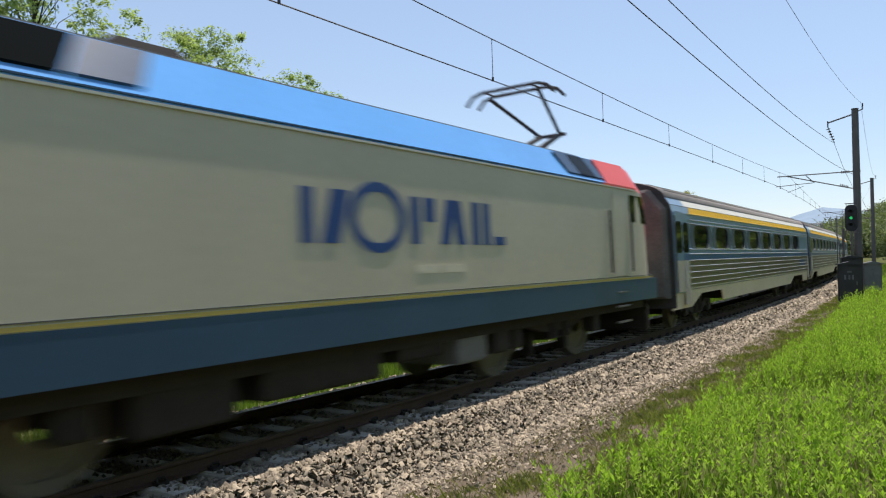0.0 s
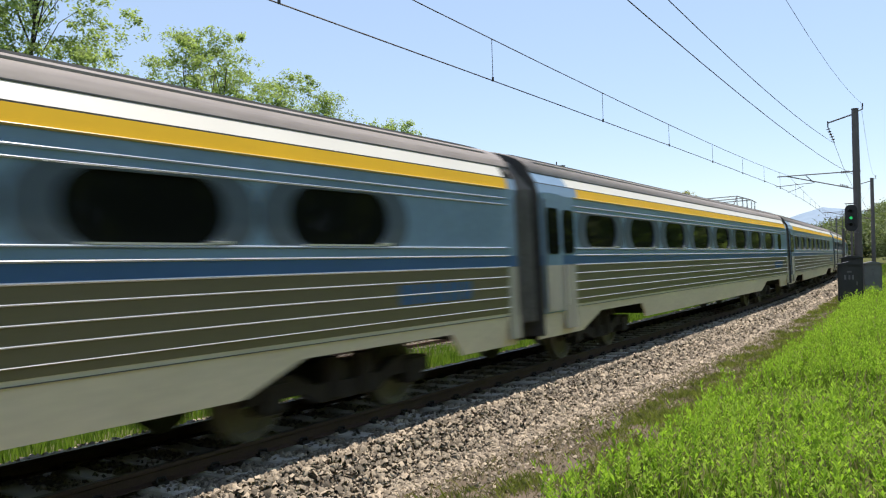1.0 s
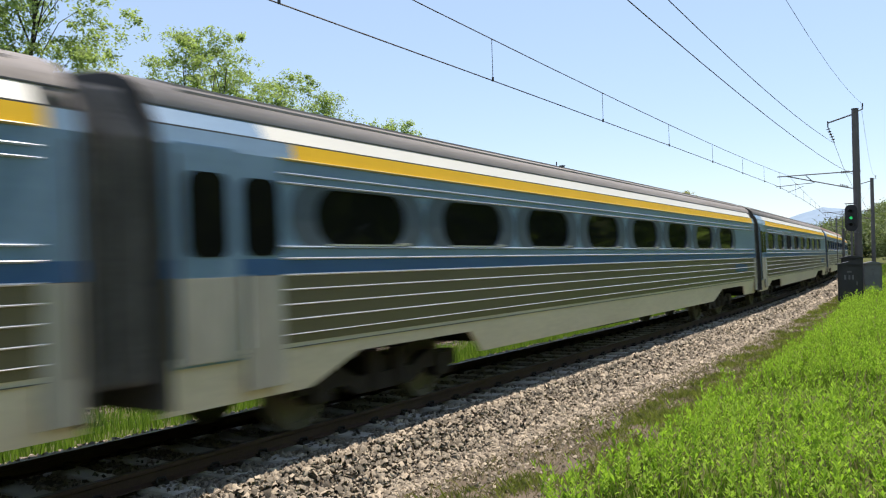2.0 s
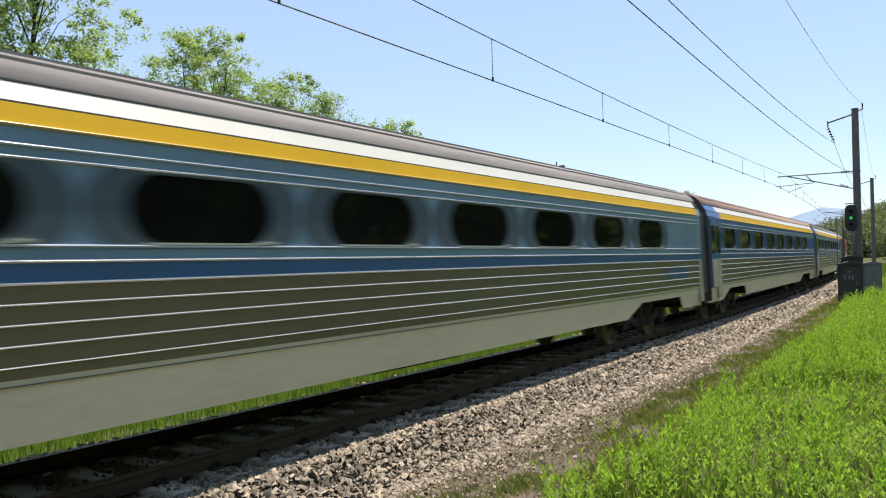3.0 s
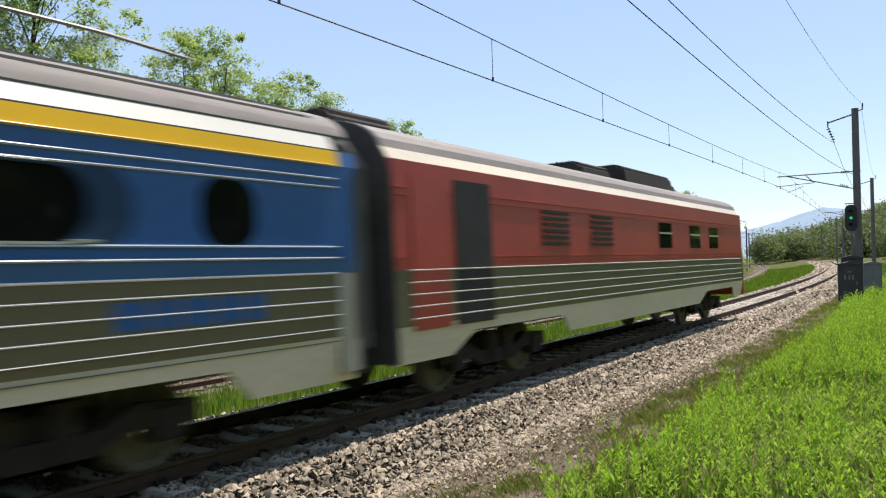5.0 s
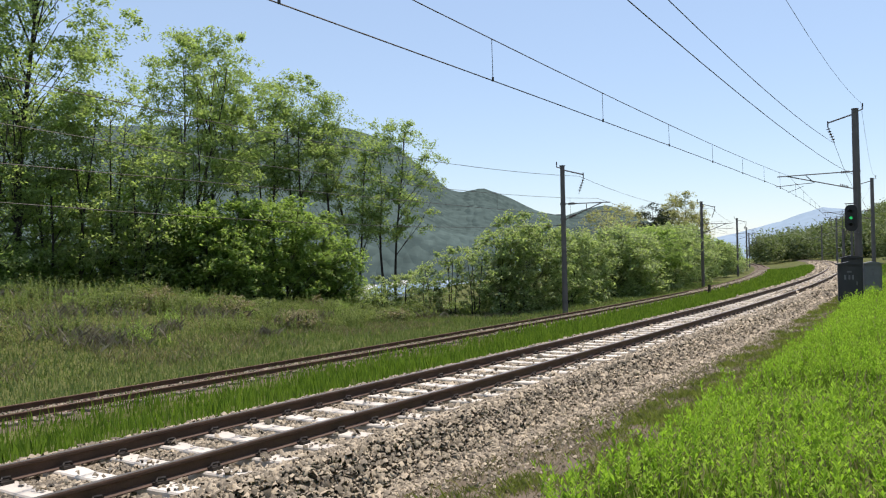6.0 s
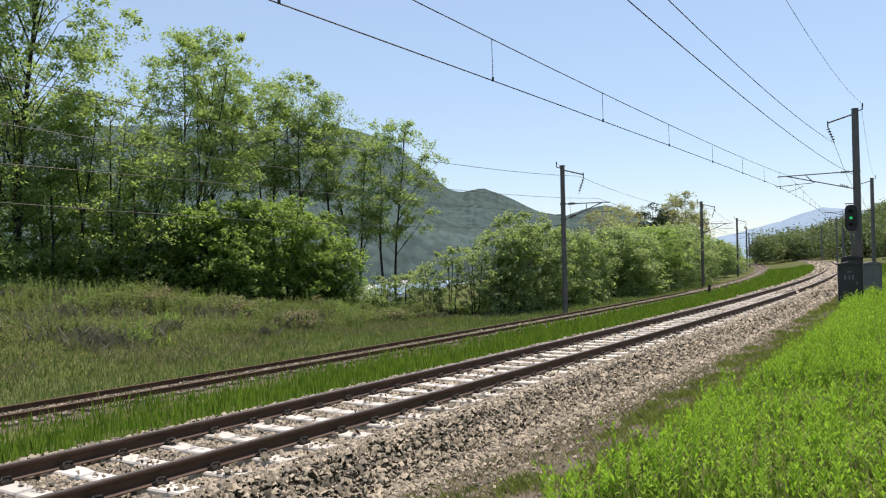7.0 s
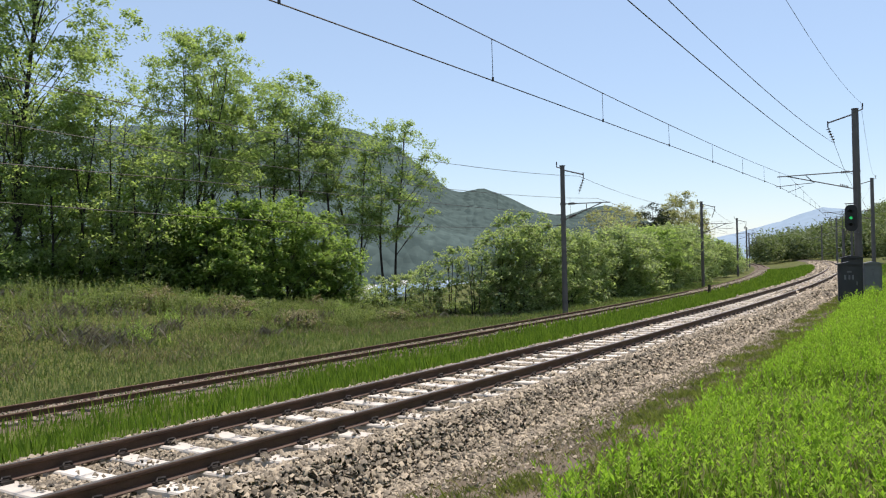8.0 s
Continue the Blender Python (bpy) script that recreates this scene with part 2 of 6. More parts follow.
def quads(name, corners, mat, parent=None):
    """A mesh of loose four-cornered leaves from an array (n, 4, 3)."""
    n = len(corners)
    me = bpy.data.meshes.new(name)
    me.vertices.add(n * 4)
    me.vertices.foreach_set("co", corners.astype(np.float32).ravel())
    me.loops.add(n * 4)
    me.loops.foreach_set("vertex_index", np.arange(n * 4, dtype=np.int32))
    me.polygons.add(n)
    me.polygons.foreach_set("loop_start", np.arange(0, n * 4, 4, dtype=np.int32))
    me.polygons.foreach_set("loop_total", np.full(n, 4, dtype=np.int32))
    me.update()
    me.validate()
    me.materials.append(mat)
    ob = new(name, me)
    ob.parent = parent
    return ob


def add_box(bm, x0, x1, y0, y1, z0, z1, m=None):
    vs = [bm.verts.new((x, y, z)) for x in (x0, x1) for y in (y0, y1) for z in (z0, z1)]
    for f in ((0, 1, 3, 2), (4, 6, 7, 5), (0, 4, 5, 1), (2, 3, 7, 6), (0, 2, 6, 4), (1, 5, 7, 3)):
        bm.faces.new([vs[i] for i in f])
    if m is not None:
        bmesh.ops.transform(bm, matrix=m, verts=vs)
    return vs


def box(x0, x1, y0, y1, z0, z1, bevel=0.0):
    bm = bmesh.new()
    add_box(bm, x0, x1, y0, y1, z0, z1)
    if bevel:
        bmesh.ops.bevel(bm, geom=bm.edges[:], offset=bevel, segments=2, affect="EDGES")
    return bm


def add_tube(bm, points, radius, sides=6, cap=True):
    """A round bar along points; radius a number or one for each point."""
    pts = [Vector(p) for p in points]
    rs = radius if isinstance(radius, (list, tuple)) else [radius] * len(pts)
    rings = []
    for i, p in enumerate(pts):
        d = (pts[min(i + 1, len(pts) - 1)] - pts[max(i - 1, 0)]).normalized()
        u = d.cross(Vector((0, 0, 1)) if abs(d.z) < 0.9 else Vector((1, 0, 0))).normalized()
        w = d.cross(u)
        rings.append([bm.verts.new(p + (u * math.cos(2 * math.pi * k / sides) + w * math.sin(2 * math.pi * k / sides)) * rs[i])
                      for k in range(sides)])
    for a, b in zip(rings, rings[1:]):
        for k in range(sides):
            bm.faces.new((a[k], a[(k + 1) % sides], b[(k + 1) % sides], b[k]))
    if cap:
        bm.faces.new(rings[0][::-1])
        bm.faces.new(rings[-1])


def tube(points, radius, sides=6):
    bm = bmesh.new()
    add_tube(bm, points, radius, sides)
    return bm


def add_loft(bm, sections, closed=True, caps=True):
    """Skin through sections of equal counts of points."""
    rings = [[bm.verts.new(p) for p in sec] for sec in sections]
    n = len(rings[0])
    for a, b in zip(rings, rings[1:]):
        for k in range(n if closed else n - 1):
            bm.faces.new((a[k], a[(k + 1) % n], b[(k + 1) % n], b[k]))
    if caps and closed:
        bm.faces.new(rings[0][::-1])
        bm.faces.new(rings[-1])


def loft(sections, closed=True, caps=True):
    bm = bmesh.new()
    add_loft(bm, sections, closed, caps)
    bmesh.ops.recalc_face_normals(bm, faces=bm.faces[:])
    return bm


def along_x(profile, x0, x1):
    """A closed profile of (y, z) drawn out from x0 to x1."""
    return loft([[(x, y, z) for y, z in profile] for x in (x0, x1)])


def rounded(w, h, r, n=5):
    """A rounded rectangle about the origin."""
    pts = []
    for cx, cy, a0 in ((w / 2 - r, h / 2 - r, 0), (-w / 2 + r, h / 2 - r, 90), (-w / 2 + r, -h / 2 + r, 180), (w / 2 - r, -h / 2 + r, 270)):
        for i in range(n + 1):
            a = radians(a0 + 90 * i / n)
            pts.append((cx + r * math.cos(a), cy + r * math.sin(a)))
    return pts


def smooth_step(a, b, t):
    t = np.clip((t - a) / (b - a), 0, 1)
    return t * t * (3 - 2 * t)


def wobble(x, y, f, seed=0):
    """A cheap smooth unevenness between about -1 and 1."""
    return (np.sin(x * f + 1.3 * seed) * np.cos(y * f * 1.17 + 0.7 * seed) + 0.6 * np.sin(x * f * 2.3 + y * f * 1.9 + seed)
            + 0.4 * np.cos(x * f * 4.1 - y * f * 3.7 + 2 * seed)) / 2


# ---- ground ----
def ground_height(s, v):
    """Height of the ground beside and under the tracks."""
    near = np.interp(v, (-400, -60, -20, -7, -4, -2.9, -2.2), (2.0, 0.6, 0.15, -0.12, -0.35, -0.48, -0.5))
    mid = np.interp(v, (2.6, 4.5, 7.6, 13.5), (-0.62, -0.85, -1.42, -1.62))
    top = np.interp(s, (-60, 8, 14, 22, 30, 37, 60, 120, 200), (1.6, 0.7, 0.1, -0.9, -1.6, -2.4, -2.6, -2.5, -2.4))
    far = -1.62 + (top + 1.62) * smooth_step(14.5, 27.0, v)
    valley = np.interp(v, (36, 60, 120, 400, 3000), (0, -5, -9, -10, -10)) * np.interp(s, (-100, 80, 160, 260), (1, 1, 0.25, 0.0))
    z = np.where(v < -2.2, near, np.where(v < 2.6, -0.55, np.where(v < 13.5, mid, far + valley)))
    return z + 0.05 * wobble(s, v, 0.8, 3) * np.clip((abs(v) - 3) / 3, 0, 1)


def build_ground():
    ss = np.concatenate([np.linspace(-2500, -70, 14), np.arange(-60, 60, 1.0), np.arange(60, 420, 6.0)])
    vv = np.concatenate([[-2500, -900, -400, -200, -100, -60, -40], np.arange(-30, -2.9, 0.9), np.arange(-2.9, 2.7, 0.4),
                         np.arange(2.8, 40, 0.8), [45, 52, 60, 80, 120, 200, 400, 900, 3000]])
    S, V = np.meshgrid(ss, vv, indexing="ij")
    x, y, a = track(np.clip(S, -400, 419), V)
    beyond = np.where(S < -400, S + 400, np.where(S > 419, S - 419, 0))
    x, y = x + beyond * np.sin(a), y + beyond * np.cos(a)
    z = ground_height(S, V)
    n, m = S.shape
    idx = np.arange(n * m).reshape(n, m)
    faces = np.stack([idx[:-1, :-1], idx[1:, :-1], idx[1:, 1:], idx[:-1, 1:]], -1).reshape(-1, 4)
    # where the line curves, far strips inside the bend would fold over: keep the plain under them a simple sheet
    verts = np.stack([x, y, z], -1).reshape(-1, 3)
    ok = ((V < 120) & (S > -300) & (S < 300) & (V > -300)).reshape(-1)
    faces = [tuple(f) for f in faces if ok[list(f)].all()]
    g = raw("ground", verts.tolist(), faces, GROUND_GREEN, smooth=True)
    tagged(g, "green field ground with a low bank beyond the tracks", "ground", kind="structure")
    p = raw("plain", [(-6000, -6000, -12.5), (6000, -6000, -12.5), (6000, 6000, -12.5), (-6000, 6000, -12.5)], [(0, 1, 2, 3)], GROUND_GREEN)
    tagged(p, "green valley plain far below the railway bank", "ground", kind="structure")


build_ground()


# ---- main line ----
def rail_profile(v, z, lean):
    """Flat-bottomed rail, 0.153 m high, in (v, z), head top at z."""
    half = [(0.0325, 0.0), (0.036, -0.012), (0.034, -0.036), (0.010, -0.048), (0.008, -0.125), (0.068, -0.143), (0.068, -0.153)]
    pts = [(a, b) for a, b in half] + [(-a, b) for a, b in half[::-1]]
    return [(v + a, z + b) for a, b in pts]


def swept(profile, s0, s1, step, dz=lambda s: 0.0):
    secs = []
    for s in np.arange(s0, s1 + 0.01, step):
        secs.append([on_track(s, v, z + dz(s)) for v, z in profile])
    return loft(secs)


def lean_z(v):
    return -v * CANT


def build_main_line():
    line = new("main_track")
    tagged(line, "main railway track with rusty rails on concrete sleepers", "railway track", kind="structure")
    for v in (-0.75, 0.75):
        rail = part("rail", swept(rail_profile(v, lean_z(v), 0), -60, 300, 2.0), RAIL_RUST, line, "rust-brown steel rail")
        part("running_surface", swept([(v - 0.026, lean_z(v) + 0.001), (v + 0.026, lean_z(v) + 0.001), (v + 0.026, lean_z(v) + 0.003), (v - 0.026, lean_z(v) + 0.003)],
                                      -60, 300, 2.0), RAIL_TOP, rail, "worn bright top of the rail")
    # concrete sleeper, waisted in the middle
    secs = []
    for y, w, z in ((-1.25, 0.12, -0.160), (-0.9, 0.13, -0.160), (-0.55, 0.13, -0.160), (-0.3, 0.11, -0.178), (0.3, 0.11, -0.178),
                    (0.55, 0.13, -0.160), (0.9, 0.13, -0.160), (1.2, 0.12, -0.172)):
        secs.append([(-w - 0.02, y, -0.37), (w + 0.02, y, -0.37), (w, y, z - 0.015), (w - 0.015, y, z), (-w + 0.015, y, z), (-w, y, z - 0.015)])
    bm = loft(secs)
    first = part("sleeper", bm, CONCRETE, line)
    clip = bmesh.new()
    for y in (-0.84, -0.66, 0.66, 0.84):
        out = 1 if abs(y) > 0.75 else -1
        add_box(clip, -0.06, 0.06, y - 0.045, y + 0.045, -0.16, -0.128)
        add_tube(clip, [(-0.05, y, -0.125), (-0.02, y + 0.02, -0.10), (0.03, y - 0.02, -0.095), (0.05, y, -0.125)], 0.014, 5)
    clips = part("rail_clip", clip, IRON_DARK, first, "dark iron rail fastening")
    n = 0
    for s in np.arange(-14.0, 128.0, 0.617):
        m = track_pose(s) @ Matrix.Rotation(-CANT, 4, "X") @ pose(0, 0, random.uniform(-0.006, 0.004), 0, 0, random.uniform(-0.6, 0.6))
        if n == 0:
            first.matrix_local = m
        else:
            ob = share("sleeper", first.data, line, m)
            if s < 60:
                share("rail_clip", clips.data, ob)
        n += 1


build_main_line()


def ballast_height(v):
    """Top of the ballast of the main line across the track."""
    return np.interp(v, (-2.2, -1.62, -1.36, -1.2, -1.0, -0.55, -0.3, 0.3, 0.55, 0.95, 1.3, 1.7, 2.8),
                     (-0.68, -0.155, -0.17, -0.205, -0.225, -0.215, -0.20, -0.20, -0.20, -0.19, -0.17, -0.20, -0.72)) - v * CANT


def build_ballast():
    vs = np.concatenate([np.arange(-2.3, 2.85, 0.12)])
    ss = np.concatenate([np.arange(-60, 40, 0.5), np.arange(40, 300, 2.0)])
    S, V = np.meshgrid(ss, vs, indexing="ij")
    x, y, a = track(S, V)
    z = ballast_height(V) - 0.03
    n, m = S.shape
    idx = np.arange(n * m).reshape(n, m)
    faces = np.stack([idx[:-1, :-1], idx[1:, :-1], idx[1:, 1:], idx[:-1, 1:]], -1).reshape(-1, 4)
    bed = raw("ballast_bed", np.stack([x, y, z], -1).reshape(-1, 3).tolist(), [tuple(f) for f in faces.tolist()], BALLAST_BED, smooth=True)
    tagged(bed, "bed of crushed stone under the main railway track", "ballast", kind="structure")


build_ballast()


def stones(name, s, v, z, size, mat):
    """Crushed stones: rough blocks of eight corners, each turned and shaped differently."""
    n = len(s)
    rng = np.random.default_rng(5)
    x, y, a = track(s, v)
    cube = np.array([(i, j, k) for i in (-1, 1) for j in (-1, 1) for k in (-1, 1)], float) * 0.5
    c = cube[None] * rng.uniform(0.62, 1.22, (n, 8, 1)) * rng.uniform(0.45, 1.45, (n, 1, 3)) * size[:, None, None]
    q = rng.normal(size=(n, 4))
    q /= np.linalg.norm(q, axis=1, keepdims=True)
    w, i, j, k = q.T
    R = np.stack([1 - 2 * (j * j + k * k), 2 * (i * j - k * w), 2 * (i * k + j * w), 2 * (i * j + k * w), 1 - 2 * (i * i + k * k), 2 * (j * k - i * w),
                  2 * (i * k - j * w), 2 * (j * k + i * w), 1 - 2 * (i * i + j * j)], -1).reshape(n, 3, 3)
    c = np.einsum("nij,nkj->nki", R, c) + np.stack([x, y, z], -1)[:, None, :]
    f = np.array([(0, 1, 3, 2), (4, 6, 7, 5), (0, 4, 5, 1), (2, 3, 7, 6), (0, 2, 6, 4), (1, 5, 7, 3)])
    # the three faces round the lowest corner lie in the bed and are left out
    low = np.argmin(c[:, :, 2], axis=1)
    up = ~(f[None] == low[:, None, None]).any(2)
    faces = (f[None] + (np.arange(n) * 8)[:, None, None])[up]
    me = bpy.data.meshes.new(name)
    me.vertices.add(n * 8)
    me.vertices.foreach_set("co", c.astype(np.float32).ravel())
    nf = len(faces)
    me.loops.add(nf * 4)
    me.loops.foreach_set("vertex_index", faces.astype(np.int32).ravel())
    me.polygons.add(nf)
    me.polygons.foreach_set("loop_start", np.arange(0, nf * 4, 4, dtype=np.int32))
    me.polygons.foreach_set("loop_total", np.full(nf, 4, dtype=np.int32))
    me.update()
    me.validate()
    me.materials.append(mat)
    return new(name, me)


def build_ballast_stones():
    rng = np.random.default_rng(11)
    S, V, D = [], [], []
    for s0, s1, dens, d in ((-8, 4, 1500, 0.032), (4, 14, 850, 0.038), (14, 30, 360, 0.052), (30, 75, 95, 0.09), (75, 210, 20, 0.17)):
        n = int((s1 - s0) * 5.0 * dens * 0.9)
        S.append(rng.uniform(s0, s1, n))
        v = rng.uniform(-2.24, 2.75, n)
        V.append(v)
        D.append(d * np.clip(rng.lognormal(0.0, 0.33, n), 0.5, 2.0))
    # strays on the soil beside the bed
    n = 14000
    S.append(rng.uniform(-8, 34, n))
    V.append(-2.08 - np.minimum(rng.exponential(0.30, n), 2.0))
    D.append(0.034 * rng.uniform(0.4, 1.25, n))
    s, v, d = np.concatenate(S), np.concatenate(V), np.concatenate(D)
    on_sleeper = (abs(((s + 14.0) / 0.617 + 0.5) % 1 - 0.5) < 0.24) & (v > -1.2) & (v < 1.02)
    on_rail = abs(abs(v) - 0.75) < 0.09
    keep = ~on_rail & ((v < 1.0) | (rng.random(len(s)) < 0.6)) & (~on_sleeper | (rng.random(len(s)) < np.where(v < -1.08, 0.13, np.where(v < -0.9, 0.07, 0.025 * (s < 14)))))
    s, v, d, over = s[keep], v[keep], d[keep], on_sleeper[keep]
    z = np.where(v < -2.13, ground_height(s, v) + 0.01, ballast_height(v)) + rng.uniform(-0.02, 0.016, len(s))
    soil = ground_height(s, v) + np.where(v > -2.2, 0.075 + 0.1 * (v + 2.2), 0.012)
    z = np.where(v < -1.88, np.maximum(z, soil + rng.uniform(-0.008, 0.012, len(s))), z)
    z = z - np.where((abs(v) < 0.66) & ~over, 0.3 * d, 0.0)
    z = np.where(over, -0.158 - v * CANT + 0.2 * d, z)
    tagged(stones("ballast_stones", s, v, z, d, GRAVEL), "loose brown-grey crushed stones of the track bed", "ballast", kind="stuff")


build_ballast_stones()


# ---- second, lower line ----
Z2, CANT2 = -1.3, 0.05


def v2(s):
    """How far the lower line lies from the main line."""
    return np.interp(s, (-60, 20, 40, 66, 88, 113, 160, 197, 258, 300), (10.95, 10.85, 10.65, 10.35, 10.5, 11.0, 12.2, 13.0, 14.5, 15.5))


def build_lower_line():
    line = new("lower_track")
    tagged(line, "lower overgrown railway track with rusty rails", "railway track", kind="structure")
    for v in (-0.75, 0.75):
        secs = []
        for s in np.arange(-50, 290, 2.0):
            secs.append([on_track(s, float(v2(s)) + a, z) for a, z in rail_profile(v, Z2 - v * CANT2, 0)])
        part("rail", loft(secs), RUST_OLD, line, "rusty rail")
    prof = [(-2.1, -0.32), (-1.4, -0.14), (1.4, -0.26), (2.1, -0.44), (2.1, -0.9), (-2.1, -0.9)]
    secs = [[on_track(s, float(v2(s)) + a, Z2 + z) for a, z in prof] for s in np.arange(-50, 300, 2.0)]
    part("track_bed", loft(secs), SOIL, line, "soil-stained ballast bed")
    me = None
    for s in np.arange(-18, 110, 0.62):
        m = track_pose(s, float(v2(s)), Z2) @ Matrix.Rotation(-CANT2, 4, "X") @ pose(0, 0, random.uniform(-0.01, 0.01), 0, 0, random.uniform(-1.5, 1.5))
        if me is None:
            ob = part("sleeper", box(-0.12, 0.12, -1.2, 1.2, -0.3, -0.157, 0.012), WOOD_SLEEPER, line)
            me, ob.matrix_local = ob.data, m
        else:
            share("sleeper", me, line, m)


build_lower_line()


def build_lower_stones():
    rng = np.random.default_rng(12)
    S, V, D = [], [], []
    for s0, s1, n, d in ((-18, 20, 17000, 0.04), (20, 60, 12000, 0.055), (60, 160, 6000, 0.11)):
        S.append(rng.uniform(s0, s1, n))
        V.append(rng.uniform(-1.05, 1.05, n))
        D.append(d * rng.uniform(0.6, 1.5, n))
    s, a, d = np.concatenate(S), np.concatenate(V), np.concatenate(D)
    k = abs(abs(a) - 0.75) > 0.08
    s, a, d = s[k], a[k], d[k]
    z = Z2 + np.interp(a, (-2.1, -1.4, -0.8, 0.8, 1.4, 2.1), (-0.30, -0.13, -0.115, -0.185, -0.25, -0.42)) + rng.uniform(-0.03, 0.01, len(s))
    tagged(stones("lower_ballast_stones", s, v2(s) + a, z, d, GRAVEL_OLD), "loose grey-brown stones over the sleepers of the lower track", "ballast", kind="stuff")


build_lower_stones()


# ---- the train ----
SPEED = 30.31
HALF_W = 1.55


def plate_y(points, y, depth):
    """An upright plate facing -y from (x, z) points."""
    return loft([[(x, y, z) for x, z in points], [(x, y + depth, z) for x, z in points]])


def sides(name, bm, mat, parent, label=""):
    """The same part on either side of a vehicle."""
    a = part(name, bm, mat, parent, label)
    b = share(name, a.data, parent, Matrix.Diagonal((1, -1, 1, 1)))
    if label:
        tagged(b, label)


_bogie_cache = {}


def build_bogie(parent, x, base=2.4, radius=0.43, frame_w=1.05):
    """A two-axle bogie: bolster, side frames, axle boxes, springs, four wheels, axles."""
    key = (base, radius)
    if key not in _bogie_cache:
        prof = [(-base / 2 - 0.35, 0.42), (-base / 2 - 0.35, 0.62), (-base / 2 + 0.3, 0.66), (-0.55, 0.50), (0.55, 0.50), (base / 2 - 0.3, 0.66),
                (base / 2 + 0.35, 0.62), (base / 2 + 0.35, 0.42), (base / 2 - 0.4, 0.44), (0.5, 0.30), (-0.5, 0.30), (-base / 2 + 0.4, 0.44)]
        fr = loft([[(a, -0.07, b) for a, b in prof], [(a, 0.07, b) for a, b in prof]])
        wh = bmesh.new()
        r = radius
        prof = [(0.0, r * 0.28), (0.03, r * 0.3), (0.03, r * 0.78), (-0.005, r * 0.8), (-0.005, r), (0.10, r * 1.01), (0.105, r * 1.065), (0.135, r * 1.065), (0.135, r * 0.28)]
        secs = []
        for k in range(24):
            a = 2 * math.pi * k / 24
            secs.append([(b * math.cos(a), y, b * math.sin(a)) for y, b in prof])
        add_loft(wh, secs + [secs[0]], closed=True, caps=False)
        bmesh.ops.remove_doubles(wh, verts=wh.verts[:], dist=0.0005)
        bmesh.ops.recalc_face_normals(wh, faces=wh.faces[:])
        _bogie_cache[key] = dict(bolster=mesh_of("bogie", box(-0.35, 0.35, -frame_w, frame_w, 0.45, 0.70, 0.02), UNDER), frame=mesh_of("side_frame", fr, UNDER),
                                 wheel=mesh_of("wheel", wh, WHEEL), axle=mesh_of("axle", tube([(0, -0.74, 0), (0, 0.74, 0)], 0.085, 10), UNDER),
                                 axlebox=mesh_of("axle_box", box(-0.17, 0.17, -0.12, 0.12, 0.30, 0.62, 0.03), UNDER),
                                 spring=mesh_of("spring", tube([(0, 0, 0.34), (0, 0, 0.78)], 0.13, 10), UNDER))
    me = _bogie_cache[key]
    b = share("bogie", me["bolster"], parent, pose(x, 0, 0))
    for y in (-frame_w, frame_w):
        lift = 0.30 if radius > 0.5 else 0.0
        share("side_frame", me["frame"], b, pose(0, y, lift))
        for xx in (-0.25, 0.25):
            share("spring", me["spring"], b, pose(xx, y * 1.02, lift * 0.5))
        for xx in (-base / 2, base / 2):
            share("axle_box", me["axlebox"], b, pose(xx, y, lift * 0.5))
    for xx in (-base / 2, base / 2):
        share("axle", me["axle"], b, pose(xx, 0, radius))
        for side in (0, 180):
            share("wheel", me["wheel"], b, pose(xx, 0.80 if side else -0.80, radius, 0, 0, side))


def mesh_of(name, bm, mat):
    me = bpy.data.meshes.new(name)
    bm.to_mesh(me)
    bm.free()
    me.materials.append(mat)
    return me


def roof_arc(half, eave, rise, n=14):
    return [(half * math.cos(math.pi * i / n), eave + rise * math.sin(math.pi * i / n)) for i in range(n + 1)]


def skirt_mesh(x0, x1, cuts, top, low, notch, y0, tuck):
    bm = bmesh.new()
    xs = [x0]
    for a, b, sa, sb in cuts:
        xs += [a, a + sa, b - sb, b]
    xs.append(x1)
    lows = [low] + [low, notch, notch, low] * len(cuts) + [low]
    f = lambda z: y0 + (tuck * (top - z) / (top - low))
    top_v = [bm.verts.new((x, y0, top)) for x in xs]
    low_v = [bm.verts.new((x, f(z), z)) for x, z in zip(xs, lows)]
    top_i = [bm.verts.new((x, y0 + 0.04, top)) for x in xs]
    low_i = [bm.verts.new((x, f(z) + 0.04, z)) for x, z in zip(xs, lows)]
    for i in range(len(xs) - 1):
        bm.faces.new((top_v[i], low_v[i], low_v[i + 1], top_v[i + 1]))
        bm.faces.new((top_i[i], top_i[i + 1], low_i[i + 1], low_i[i]))
        bm.faces.new((low_v[i], low_i[i], low_i[i + 1], low_v[i + 1]))
    return bm


